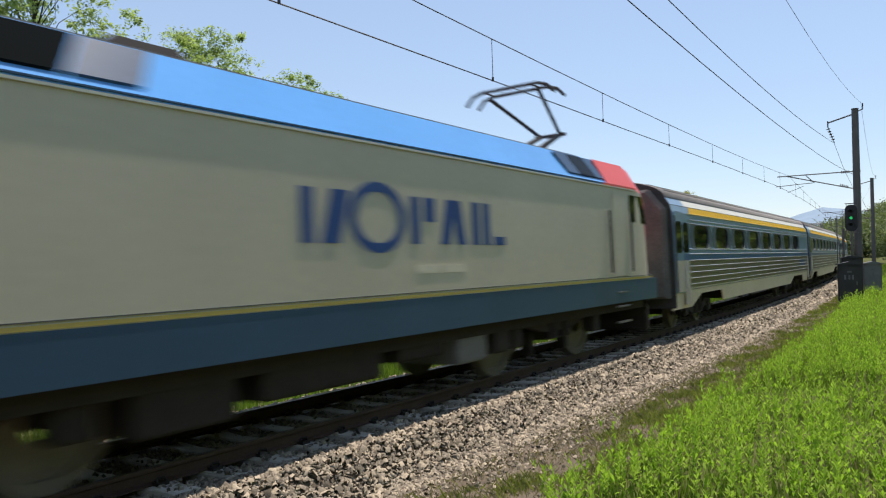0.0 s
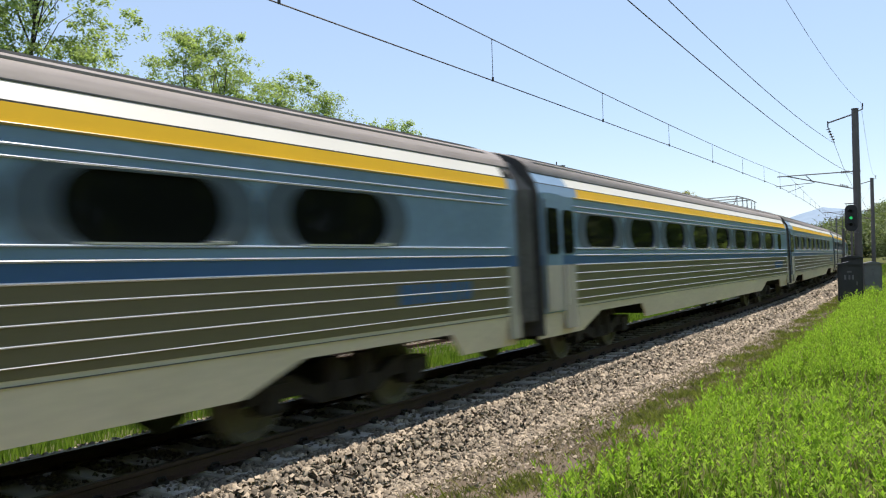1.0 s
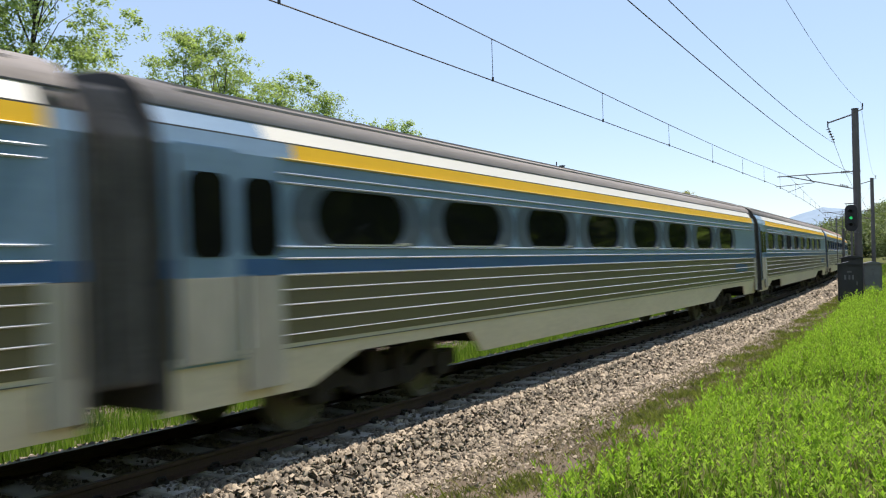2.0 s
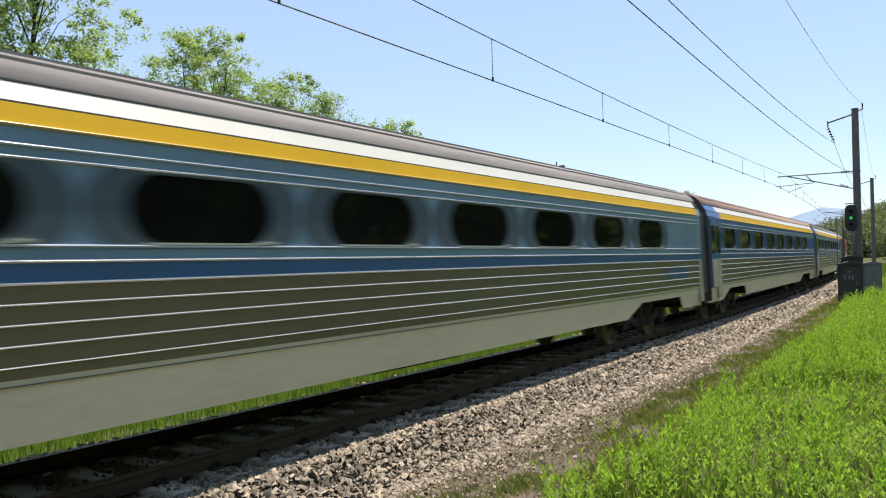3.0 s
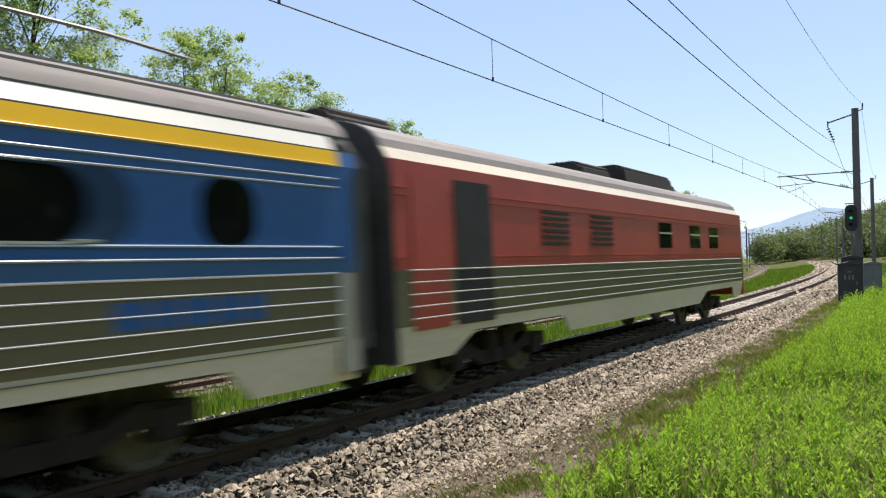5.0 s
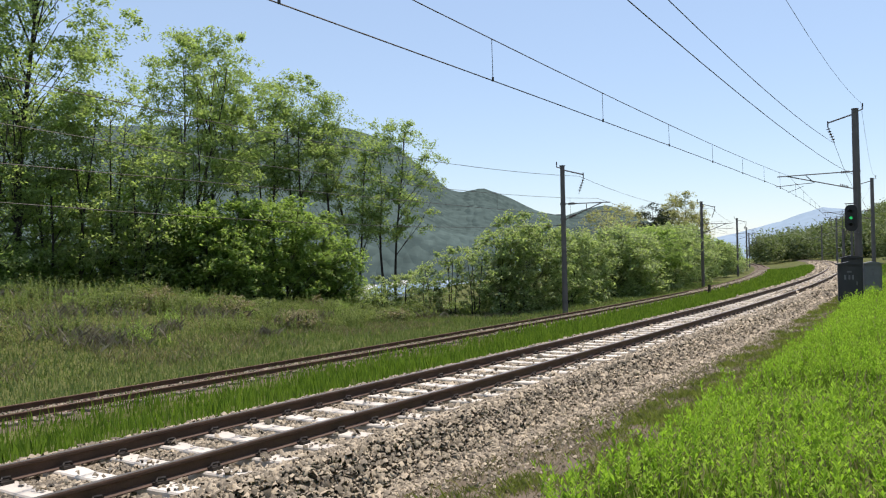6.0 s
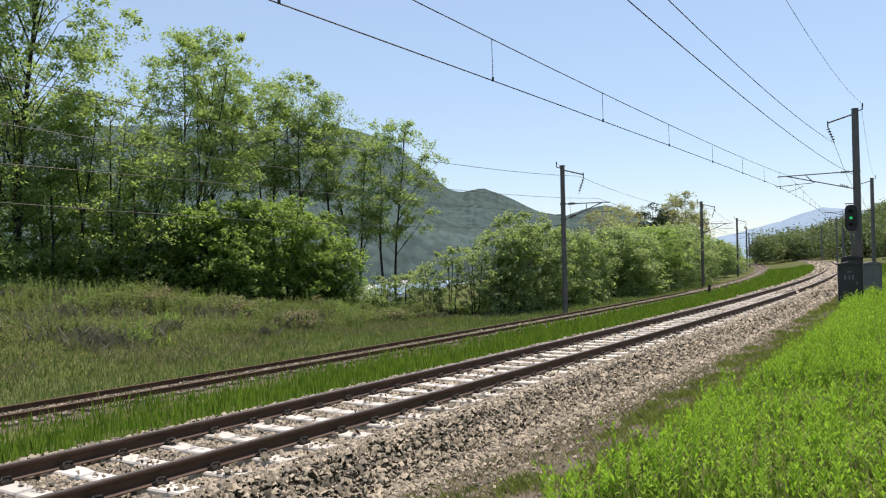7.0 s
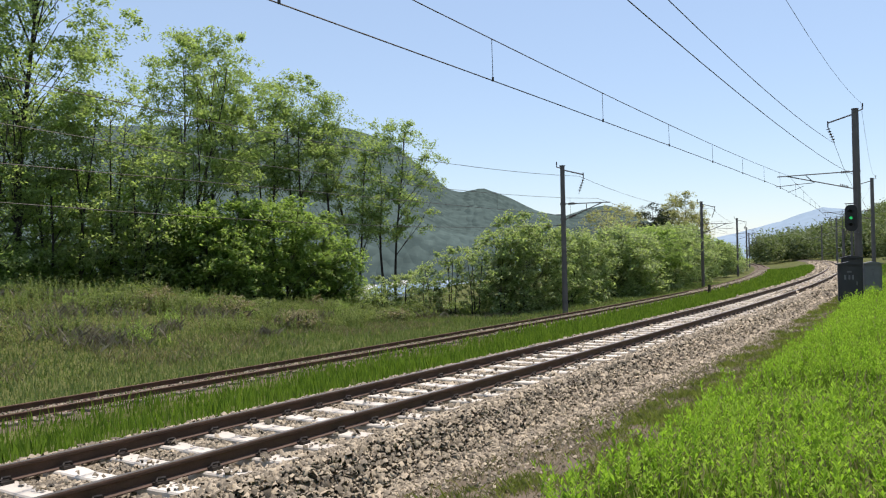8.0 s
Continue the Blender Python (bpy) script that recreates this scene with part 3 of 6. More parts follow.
def build_coach(name, label, blue, roof_mat, length=23.5, rear_small=False, rack=False):
    """A saloon coach; x runs to its rear. Doors at the front end."""
    L = length / 2 - 0.32
    c = tagged(new(name), label, "railway coach", group="coaches of the train")
    w = HALF_W
    # body core up to the eaves, with the lower stainless panel
    sides("lower_panel", (box(-L, L, -w, -w + 0.10, 1.04, 1.705)), STAINLESS, c, "ribbed stainless lower side panel")
    sides("blue_band", (box(-L, L, -w - 0.002, -w + 0.10, 1.705, 1.86)), BLUE_BAND, c, "dark blue band under the windows")
    # window band with openings: posts between the windows and rails above and below
    centres = [-L + 2.60 + 2.345 * k for k in range(8)]
    sides("window_band", (band_with_holes(-L, L, 1.86, 2.83, centres, 1.60, 2.285, 0.60, w)), blue, c, "blue side wall with oval window openings")
    sides("yellow_stripe", (slant_strip(-L + 1.55, L - 0.25, w, 2.83, 2.992, 0.0, 0.03)), COACH_YELLOW, c, "yellow stripe")
    sides("stripe_end", (slant_strip(-L, -L + 1.55, w, 2.83, 2.992, 0.0, 0.03)), blue, c)
    sides("stripe_end", (slant_strip(L - 0.25, L, w, 2.83, 2.992, 0.0, 0.03)), blue, c)
    sides("white_stripe", (slant_strip(-L + 1.2, L - 0.3, w, 3.008, 3.17, 0.034, 0.13)), COACH_WHITE, c, "white cant rail")
    sides("white_stripe_end", (slant_strip(-L, -L + 1.2, w, 3.008, 3.17, 0.034, 0.13)), blue, c)
    sides("gutter", (box(-L, L, -w + 0.034, -w + 0.13, 2.992, 3.008)), GREY_LINE, c, "dark grey gutter line")
    # ridges along the side
    for z, h in ((1.705, 0.018), (1.56, 0.014), (1.415, 0.014), (1.27, 0.014), (1.125, 0.011)):
        sides("ridge", (along_x([(-w + 0.02, z - h), (-w - 0.010, z - h * 0.7), (-w - 0.020, z - h * 0.1), (-w - 0.017, z + h * 0.3), (-w + 0.02, z + h * 0.75)], -L + 1.35, L - 0.35)),
             RIDGE, c, "polished metal ridge")
    # paler blue and gold tones paint in the highlights along the upper ridges
    for z in (1.862, 1.975, 2.60, 2.69, 2.832):
        sides("ridge", (along_x([(-w + 0.02, z - 0.018), (-w - 0.012, z - 0.012), (-w - 0.026, z), (-w - 0.020, z + 0.008), (-w + 0.02, z + 0.016)], -L + 1.35, L - 0.35)),
             RIDGE if z == 1.862 else (GOLD_LINE if z == 2.832 else RIDGE_SHEEN), c)
    # roof with ribs
    arc = [(-w + 0.10, 3.02)] + [(-y, z) for y, z in roof_arc(w - 0.13, 3.17, 0.475)] + [(w - 0.10, 3.02)]
    part("roof", along_x([(y, z) for y, z in arc], -L, L), roof_mat, c, "weathered ribbed roof", smooth=True)
    rib = bmesh.new()
    for i in (2, 3, 4, 5, 6, 8, 9, 10, 11, 12):
        y, z = roof_arc(w - 0.13, 3.17, 0.475)[i]
        add_box(rib, -L + 0.4, L - 0.4, y - 0.015, y + 0.015, z - 0.01, z + 0.012)
    part("roof_rib", rib, roof_mat, c)
    sides("rain_strip", (box(-L, L, -w + 0.122, -w + 0.18, 3.171, 3.184)), GREY_LINE, c, "dark rain strip along the eaves")
    # skirt with bogie openings
    cuts = [(-L + 1.75, -L + 5.2, 0.75, 0.40), (L - 5.2, L - 1.45, 0.75, 0.35)]
    sides("skirt", (skirt_mesh(-L, L, cuts, 1.06, 0.56, 0.86, -w + 0.002, 0.10)), SKIRT, c, "grey skirt with bogie openings")
    sides("panel_line", (box(-L + 0.2, L - 0.2, -w - 0.001, -w + 0.05, 0.992, 0.999)), GREY_LINE, c)
    # floor, ends, gangways
    part("floor", box(-L, L, -w + 0.12, w - 0.12, 0.90, 1.12), UNDER, c)
    endp = [(-w, 0.62), (-w, 2.83), (-w + 0.05, 3.02)] + [(-y, z) for y, z in roof_arc(w - 0.14, 3.165, 0.465)] + [(w - 0.05, 3.02), (w, 2.83), (w, 0.62)]
    for x in (-L, L):
        part("end_wall", along_x(endp, x - 0.03, x + 0.03), END_DARK, c, "grimy dark coach end wall")
        x0, x1 = (x - 0.33, x - 0.02) if x < 0 else (x + 0.02, x + 0.33)
        ribs = []
        for k in range(7):
            q = 1.0 if k % 2 else 0.95
            ribs.append([(x0 + (x1 - x0) * k / 6, y * q, 1.95 + (z - 1.95) * q) for y, z in ((-1.46, 0.85), (-1.46, 2.9), (-1.1, 3.36), (1.1, 3.36), (1.46, 2.9), (1.46, 0.85))])
        part("gangway", loft(ribs), CANVAS, c, "grey folded gangway bellows")
    # windows
    frame_pts = rounded(2.30, 0.655, 0.315, 6)
    inner_pts = rounded(1.56, 0.57, 0.275, 6)
    glass_me = seal_me = None
    # bright strip drawn in for the highlight along the window's lower edge
    highlight_me = mesh_of("sill_highlight", box(-0.60, 0.60, -w - 0.026, -w + 0.03, 1.985, 2.004), RIDGE)
    # small bright block added as the sun's glint at the frame's lower corner
    glint_me = mesh_of("frame_glint", box(0.62, 0.80, -w - 0.034, -w, 1.992, 2.022, 0.006), RIDGE)
    for cx in centres:
        for side in (-1, 1):
            m = pose(cx, 0, 0, 0, 0, 0 if side < 0 else 180)
            if glass_me is None:
                glass_me = mesh_of("window", plate_y([(x, z + 2.285) for x, z in rounded(1.66, 0.62, 0.29, 6)], -w + 0.025, 0.02), GLASS_DARK)
                seal = bmesh.new()
                ring(seal, [(x, z + 2.285) for x, z in frame_pts], [(x, z + 2.285) for x, z in inner_pts], -w - 0.008, 0.05)
                seal_me = mesh_of("window_frame", seal, FRAME_DEEP if blue is BLUE_DEEP else FRAME_PALE)
            win = share("window", glass_me, c, m)
            share("window_frame", seal_me, win)
            share("sill_highlight", highlight_me, win)
            if side < 0:
                share("frame_glint", glint_me, win)
    # entrance door with its narrow window at the front end
    for side in (-1, 1):
        sgn = 1 if side < 0 else -1
        d = part("door", box(-0.36, 0.36, -0.018, 0.03, 0.95, 2.86, 0.015), blue, c, "narrow folding entrance door")
        d.matrix_local = pose(-L + 0.44, side * w, 0, 0, 0, 0 if side < 0 else 180)
        part("door_lower", box(-0.34, 0.34, -0.026, -0.012, 0.97, 1.70, 0.006), DOOR_GREY, d, "grey lower door panel")
        part("door_window", plate_y([(x, z + 2.25) for x, z in rounded(0.46, 0.74, 0.10, 4)], -0.028, 0.012), GLASS_DARK, d)
        part("handrail", tube([(0.40, -0.05, 1.05), (0.40, -0.05, 1.72)], 0.014, 6), RIDGE, d, "bright metal handrail")
        share("narrow_window", mesh_of("narrow_window", plate_y([(x, z + 2.25) for x, z in rounded(0.46, 0.72, 0.11, 4)], -w - 0.012, 0.03), GLASS_DARK), c,
                  pose((-L + 1.08) * sgn, 0, 0, 0, 0, 0 if side < 0 else 180))
    if rear_small:
        for side in (-1, 1):
            share("narrow_window", mesh_of("narrow_window", plate_y([(x, z + 2.285) for x, z in rounded(0.62, 0.58, 0.2, 5)], -w - 0.012, 0.03), GLASS_DARK), c,
                  pose(L - 1.75, 0, 0, 0, 0, 0 if side < 0 else 180))
    sides("entrance_panel", box(-L + 0.84, -L + 1.34, -w - 0.008, -w + 0.03, 0.66, 1.70, 0.006), DOOR_GREY, c, "grey plain panel beside the entrance door")
    # plain end panels beside the gangway, with their upright handrails
    sides("end_panel", box(L - 0.34, L - 0.04, -w - 0.010, -w + 0.03, 0.66, 1.70, 0.006), DOOR_GREY, c, "grey plain panel at the coach end")
    for x in (-L + 0.10, L - 0.10):
        sides("corner_rail", tube([(x, -w - 0.035, 1.0), (x, -w - 0.035, 2.75)], 0.014, 6), STEEL_GREY, c, "thin upright handrail")
    # underfloor boxes
    for x0, x1, z0 in ((-4.6, -2.2, 0.52), (-1.6, 0.4, 0.5), (1.0, 3.8, 0.55)):
        part("underfloor_box", box(x0, x1, -1.25, 1.25, z0, 0.95, 0.03), UNDER, c)
    # rear lettering in the ribs: plain blue bars
    for dx, ln in ((0.0, 0.30), (0.36, 0.22), (0.64, 0.30), (1.0, 0.26), (1.32, 0.22)):
        sides("name_marking", box(L - 2.9 + dx, L - 2.9 + dx + ln, -w - 0.007, -w - 0.001, 1.30, 1.53), BLUE_BAND if blue is BLUE_PALE else BLUE_DEEP, c, "faded blue name marking")
    if rack:
        bm = bmesh.new()
        for y in (-0.75, 0.75):
            add_tube(bm, [(L - 5.6, y, 3.50), (L - 4.9, y, 3.93), (L - 2.4, y, 3.93), (L - 1.5, y, 3.88)], 0.02, 5)
            for x in (L - 4.9, L - 4.0, L - 3.2, L - 2.4, L - 1.8):
                add_tube(bm, [(x, y, 3.40), (x, y, 3.92)], 0.018, 5)
        for x in (L - 4.9, L - 3.6, L - 2.4):
            add_tube(bm, [(x, -0.75, 3.93), (x, 0.75, 3.93)], 0.018, 5)
        part("roof_rack", bm, STEEL_GREY, c, "thin railing of grey bars on the roof")
    for x in (-L + 3.45, L - 3.35):
        build_bogie(c, x)
    return c


def ring(bm, outer, inner, y, depth):
    """A flat ring between two outlines of equal count, facing -y."""
    n = len(outer)
    a = [bm.verts.new((x, y, z)) for x, z in outer]
    b = [bm.verts.new((x, y, z)) for x, z in inner]
    e = [bm.verts.new((x, y + depth, z)) for x, z in inner]
    d = [bm.verts.new((x, y + depth, z)) for x, z in outer]
    for i in range(n):
        j = (i + 1) % n
        bm.faces.new((a[i], a[j], b[j], b[i]))
        bm.faces.new((b[i], b[j], e[j], e[i]))
        bm.faces.new((d[i], d[j], a[j], a[i]))
    bmesh.ops.recalc_face_normals(bm, faces=bm.faces[:])


def band_with_holes(x0, x1, z0, z1, centres, hw, hz, hh, w):
    """A side wall strip with rounded openings."""
    bm = bmesh.new()
    y = -w
    pts = rounded(hw, hh, 0.285, 6)
    edge = x0
    for i, cx in enumerate(centres):
        nxt = (cx + centres[i + 1]) / 2 if i + 1 < len(centres) else cx + 1.15
        left = edge if i else cx - 1.15
        if i == 0:
            f = [bm.verts.new(p) for p in ((x0, y, z0), (left, y, z0), (left, y, z1), (x0, y, z1))]
            bm.faces.new(f)
        # cell around the opening, split into rays from the opening to the cell's edge
        hole, rim = [], []
        for x, z in pts:
            hole.append((cx + x, hz + z))
            k = max(abs(x) / ((nxt - left) / 2), (z / (z1 - hz)) if z > 0 else (-z / (hz - z0)))
            rim.append((cx + x / k, hz + z / k))
        corners = ((nxt, z1), (left, z1), (left, z0), (nxt, z0))
        a = [bm.verts.new((x, y, z)) for x, z in hole]
        e = [bm.verts.new((x, y + 0.06, z)) for x, z in hole]
        # move the rim point nearest to each corner onto it
        for cxn, czn in corners:
            best = min(range(len(rim)), key=lambda q: (rim[q][0] - cxn) ** 2 + (rim[q][1] - czn) ** 2)
            rim[best] = (cxn, czn)
        b = [bm.verts.new((x, y, z)) for x, z in rim]
        n = len(a)
        for q in range(n):
            r = (q + 1) % n
            bm.faces.new((a[q], a[r], b[r], b[q]))
            bm.faces.new((a[q], e[q], e[r], a[r]))
        edge = nxt
    f = [bm.verts.new(p) for p in ((edge, y, z0), (x1, y, z0), (x1, y, z1), (edge, y, z1))]
    bm.faces.new(f)
    bmesh.ops.remove_doubles(bm, verts=bm.verts[:], dist=0.002)
    bmesh.ops.recalc_face_normals(bm, faces=bm.faces[:])
    return bm


def slant_strip(x0, x1, w, z0, z1, in0, in1):
    """A strip of the upper side that leans in towards the roof."""
    return along_x([(-w + in0, z0), (-w + in1, z1), (-w + in1 + 0.08, z1), (-w + in0 + 0.1, z0)], x0, x1)


def build_generator_car():
    """The red power car at the end of the train, with louvres and roof vents."""
    L, w = 17.9 / 2 - 0.1, HALF_W
    c = tagged(new("generator_car"), "red generator car with louvres at the tail of the train", "railway coach")
    sides("lower_panel", (box(-L, L, -w, -w + 0.1, 1.04, 1.705)), STAINLESS, c, "ribbed stainless lower side panel")
    sides("red_wall", (box(-L, L, -w, -w + 0.1, 1.705, 3.015)), RED_PAINT, c, "faded red side wall")
    for z in (1.705, 1.56, 1.415, 1.27, 1.125):
        sides("ridge", (along_x([(-w + 0.02, z - 0.02), (-w - 0.016, z - 0.012), (-w - 0.022, z), (-w - 0.010, z + 0.009), (-w + 0.02, z + 0.01)], -L + 0.3, L - 0.3)), RIDGE, c)
    for z in (1.80, 1.86, 2.60, 2.69):
        sides("ridge", (box(-L, L, -w - 0.012, -w + 0.02, z - 0.008, z + 0.008)), RED_PAINT, c)
    sides("white_stripe", (slant_strip(-L, L, w, 3.015, 3.17, 0.034, 0.13)), SKIRT, c, "pale grey cant rail")
    arc = [(-w + 0.10, 3.02)] + [(-y, z) for y, z in roof_arc(w - 0.13, 3.17, 0.475)] + [(w - 0.10, 3.02)]
    part("roof", along_x(arc, -L, L), ROOF_GREY, c, "grey-brown roof")
    cuts = [(-L + 1.3, -L + 5.0, 0.5, 0.35), (L - 4.6, L - 0.9, 0.5, 0.3)]
    sides("skirt", (skirt_mesh(-L, L, cuts, 1.06, 0.59, 0.88, -w + 0.002, 0.10)), SKIRT, c, "grey skirt with bogie openings")
    endp = [(-w, 0.62), (-w, 2.83), (-w + 0.05, 3.02)] + [(-y, z) for y, z in roof_arc(w - 0.14, 3.165, 0.465)] + [(w - 0.05, 3.02), (w, 2.83), (w, 0.62)]
    for x in (-L, L):
        part("end_wall", along_x(endp, x - 0.03, x + 0.03), RED_PAINT if x > 0 else END_DARK, c)
    part("floor", box(-L, L, -1.4, 1.4, 0.9, 1.12), UNDER, c)
    for side in (-1, 1):
        for x, wd in ((-L + 0.75, 0.42), (-L + 1.8, 0.55)):
            d = part("door", box(x - wd / 2 - 0.2, x + wd / 2 + 0.2, side * w - 0.014, side * w + 0.014, 0.98, 2.86, 0.01), RED_PAINT if wd < 0.5 else RUBBER, c, "side door")
        for x in (4.2 - L + 0.2, 6.4 - L):
            g = part("louvre", box(x - 0.55, x + 0.55, side * w - 0.006, side * w + 0.006, 1.98, 2.6), RED_PAINT, c, "louvred vent")
            for k in range(6):
                z = 2.03 + k * 0.1
                sl = bmesh.new()
                add_box(sl, x - 0.5, x + 0.5, side * (w + 0.015) - 0.012, side * (w + 0.015) + 0.012, z, z + 0.05, Matrix.Identity(4))
                part("slat", sl, IRON_DARK, g)
        for x in (10.2 - L, 12.6 - L, 14.4 - L):
            win = part("window", box(x - 0.45, x + 0.45, side * w - 0.012, side * w + 0.012, 2.0, 2.56, 0.01), GLASS_DARK, c)
            part("window_bar", box(x - 0.45, x + 0.45, side * (w + 0.016) - 0.006, side * (w + 0.016) + 0.006, 2.31, 2.35), RIDGE, win)
    for x0, x1, y, z in ((-L + 0.2, -L + 1.6, 0.5, 3.86), (-1.2, 0.4, 0.75, 3.86), (1.0, 4.6, 0.85, 3.98), (4.8, 5.8, 0.6, 3.84)):
        bm = loft([[(x0, -y, 3.3), (x0, y, 3.3), (x0, y * 0.9, z - 0.1), (x0, y * 0.7, z), (x0, -y * 0.7, z), (x0, -y * 0.9, z - 0.1)],
                   [(x1, -y, 3.3), (x1, y, 3.3), (x1, y * 0.9, z - 0.1), (x1, y * 0.7, z), (x1, -y * 0.7, z), (x1, -y * 0.9, z - 0.1)]])
        bmesh.ops.bevel(bm, geom=bm.edges[:], offset=0.05, segments=2, affect="EDGES")
        part("roof_vent", bm, UNDER, c, "sooty roof ventilator")
    for x in (-L + 3.1, L - 2.75):
        build_bogie(c, x)
    return c


def loco_section(x, half, top, cant, low):
    """Cross-section of the locomotive body at x: side, slanted upper flank, roof."""
    return [(x, -half, low), (x, -half, cant), (x, -half + 0.30 * (top - cant) / 0.60, top - 0.07), (x, -half * 0.5, top), (x, half * 0.5, top),
            (x, half - 0.30 * (top - cant) / 0.60, top - 0.07), (x, half, cant), (x, half, low)]


def build_locomotive():
    """Electric locomotive, two cabs, pantograph at each end; x runs to its rear."""
    L, w = 9.70, 1.50
    c = tagged(new("electric_locomotive"), "cream electric locomotive with light blue roof flanks and red cab ends", "locomotive")
    X = L - 1.25
    prof = lambda x: loco_section(x, w, 3.77, 3.17, 1.36)
    body = loft([[p for p in prof(-X)], [p for p in prof(X)]])
    for f in body.faces:
        f.material_index = 1 if f.calc_center_median().z > 3.2 else 0
    part("body", body, [LOCO_CREAM, LOCO_SKY], c, "cream body side with sky-blue roof flank")
    part("roof", box(-X + 1.5, X - 1.5, -0.95, 0.95, 3.75, 3.81, 0.02), ROOF_GREY, c, "grey roof")
    sides("sill", (box(-L + 0.25, L - 0.25, -w - 0.004, -w + 0.2, 0.93, 1.36)), LOCO_NAVY, c, "navy blue lower sill")
    sides("gold_line", (box(-L + 0.5, L - 0.5, -w - 0.008, -w + 0.02, 1.37, 1.405)), GOLD_LINE, c, "thin gold line")
    sides("grey_line", (box(-L + 0.5, L - 0.5, -w - 0.010, -w + 0.02, 1.425, 1.435)), GREY_LINE, c)
    sides("cant_rail", (box(-X, X, -w - 0.02, -w + 0.02, 3.155, 3.18)), COACH_WHITE, c, "pale rain gutter along the cant rail")
    sides("cant_line", (box(-X, X, -w - 0.005, -w + 0.02, 3.205, 3.22)), LOCO_NAVY, c)
    part("underframe", box(-L + 0.6, L - 0.6, -1.3, 1.3, 0.75, 1.40), UNDER, c)
    for sgn in (-1, 1):
        # cab nose, sloping back to the roof
        sec = []
        for x, half, top, cant, low in ((X, w, 3.77, 3.17, 0.93), (X + 0.35, w * 0.985, 3.70, 3.14, 0.93), (X + 0.72, w * 0.93, 3.38, 2.95, 0.93), (X + 1.05, w * 0.86, 2.62, 2.3, 0.95), (X + 1.25, w * 0.82, 1.9, 1.5, 1.0)):
            sec.append([(sgn * p[0], p[1], p[2]) for p in loco_section(x, half, top, cant, low)])
        nose = loft(sec)
        for f in nose.faces:
            q = f.calc_center_median()
            f.material_index = 1 if q.z > 2.35 else (2 if q.z < 1.3 else 0)
        bmesh.ops.bisect_plane(nose, geom=nose.verts[:] + nose.edges[:] + nose.faces[:], plane_co=(0, 0, 2.2), plane_no=(0, 0, 1))
        bmesh.ops.bisect_plane(nose, geom=nose.verts[:] + nose.edges[:] + nose.faces[:], plane_co=(0, 0, 1.36), plane_no=(0, 0, 1))
        bmesh.ops.bisect_plane(nose, geom=nose.verts[:] + nose.edges[:] + nose.faces[:], plane_co=(sgn * (X + 0.34), 0, 3.1), plane_no=(sgn * 0.9, 0, 0.43))
        for f in nose.faces:
            q = f.calc_center_median()
            f.material_index = 1 if q.z > 2.2 and ((abs(q.x) - X - 0.34) * 0.9 + (q.z - 3.1) * 0.43 > 0 or q.z > 3.17) else (2 if q.z < 1.36 else 0)
        cab = part("cab", nose, [LOCO_CREAM, RED_LOCO, LOCO_NAVY], c, "cab end with red brow and cream nose")
        part("windscreen", loft([[(sgn * (X + 0.74), y, 3.22) for y in (-1.0, 1.0)] + [(sgn * (X + 1.03), y, 2.58) for y in (1.05, -1.05)],
                                 [(sgn * (X + 0.78), y, 3.24) for y in (-1.0, 1.0)] + [(sgn * (X + 1.07), y, 2.60) for y in (1.05, -1.05)]]), GLASS_DARK, cab)
        part("buffer_beam", box(sgn * (X + 1.15) - 0.12, sgn * (X + 1.15) + 0.12, -1.25, 1.25, 0.85, 1.15, 0.03), UNDER, cab)
        part("coupler", box(min(sgn * (L - 0.2), sgn * (L + 0.28)), max(sgn * (L - 0.2), sgn * (L + 0.28)), -0.15, 0.15, 0.85, 1.1, 0.03), UNDER, cab)
        part("snow_plough", box(sgn * (X + 0.9) - 0.1, sgn * (X + 0.9) + 0.1, -1.3, 1.3, 0.25, 0.8, 0.03), UNDER, cab)
        for side in (-1, 1):
            win = [(sgn * (X - 0.42), 2.52), (sgn * (X + 0.62), 2.50), (sgn * (X + 0.36), 3.06), (sgn * (X - 0.42), 3.06)]
            part("cab_window", loft([[(x, side * (w + 0.014 - (0.0 if abs(x) <= X else 0.075 * (abs(x) - X))), z) for x, z in win],
                                     [(x, side * (w - 0.10), z) for x, z in win]]), GLASS_DARK, cab, "dark side cab window")
            part("cab_brow", box(min(sgn * (X - 1.75), sgn * X), max(sgn * (X - 1.75), sgn * X), side * w - 0.012, side * w + 0.012, 3.18, 3.22), RED_LOCO, cab)
            d = part("cab_door", box(sgn * (X - 1.0) - 0.36, sgn * (X - 1.0) + 0.36, side * w - 0.012, side * w + 0.012, 1.44, 3.10, 0.01), LOCO_CREAM, c, "narrow cab door")
            for dx in (-0.60, 0.50):
                part("grab_recess", box(sgn * (X - 1.0) + dx - 0.07, sgn * (X - 1.0) + dx + 0.07, side * w - 0.010, side * w + 0.010, 1.5, 2.72, 0.008), SKIRT, d, "dull recess behind a grab rail")
                part("grab_rail", tube([(sgn * (X - 1.0) + dx, side * (w + 0.05), 1.52), (sgn * (X - 1.0) + dx, side * (w + 0.05), 2.70)], 0.022, 6), IRON_DARK, d)
            for z in (0.55, 0.85, 1.12):
                part("step", box(sgn * (X - 1.0) - 0.3, sgn * (X - 1.0) + 0.3, side * w - 0.03, side * w + 0.05, z, z + 0.03), STEEL_GREY, d, "metal cab step")
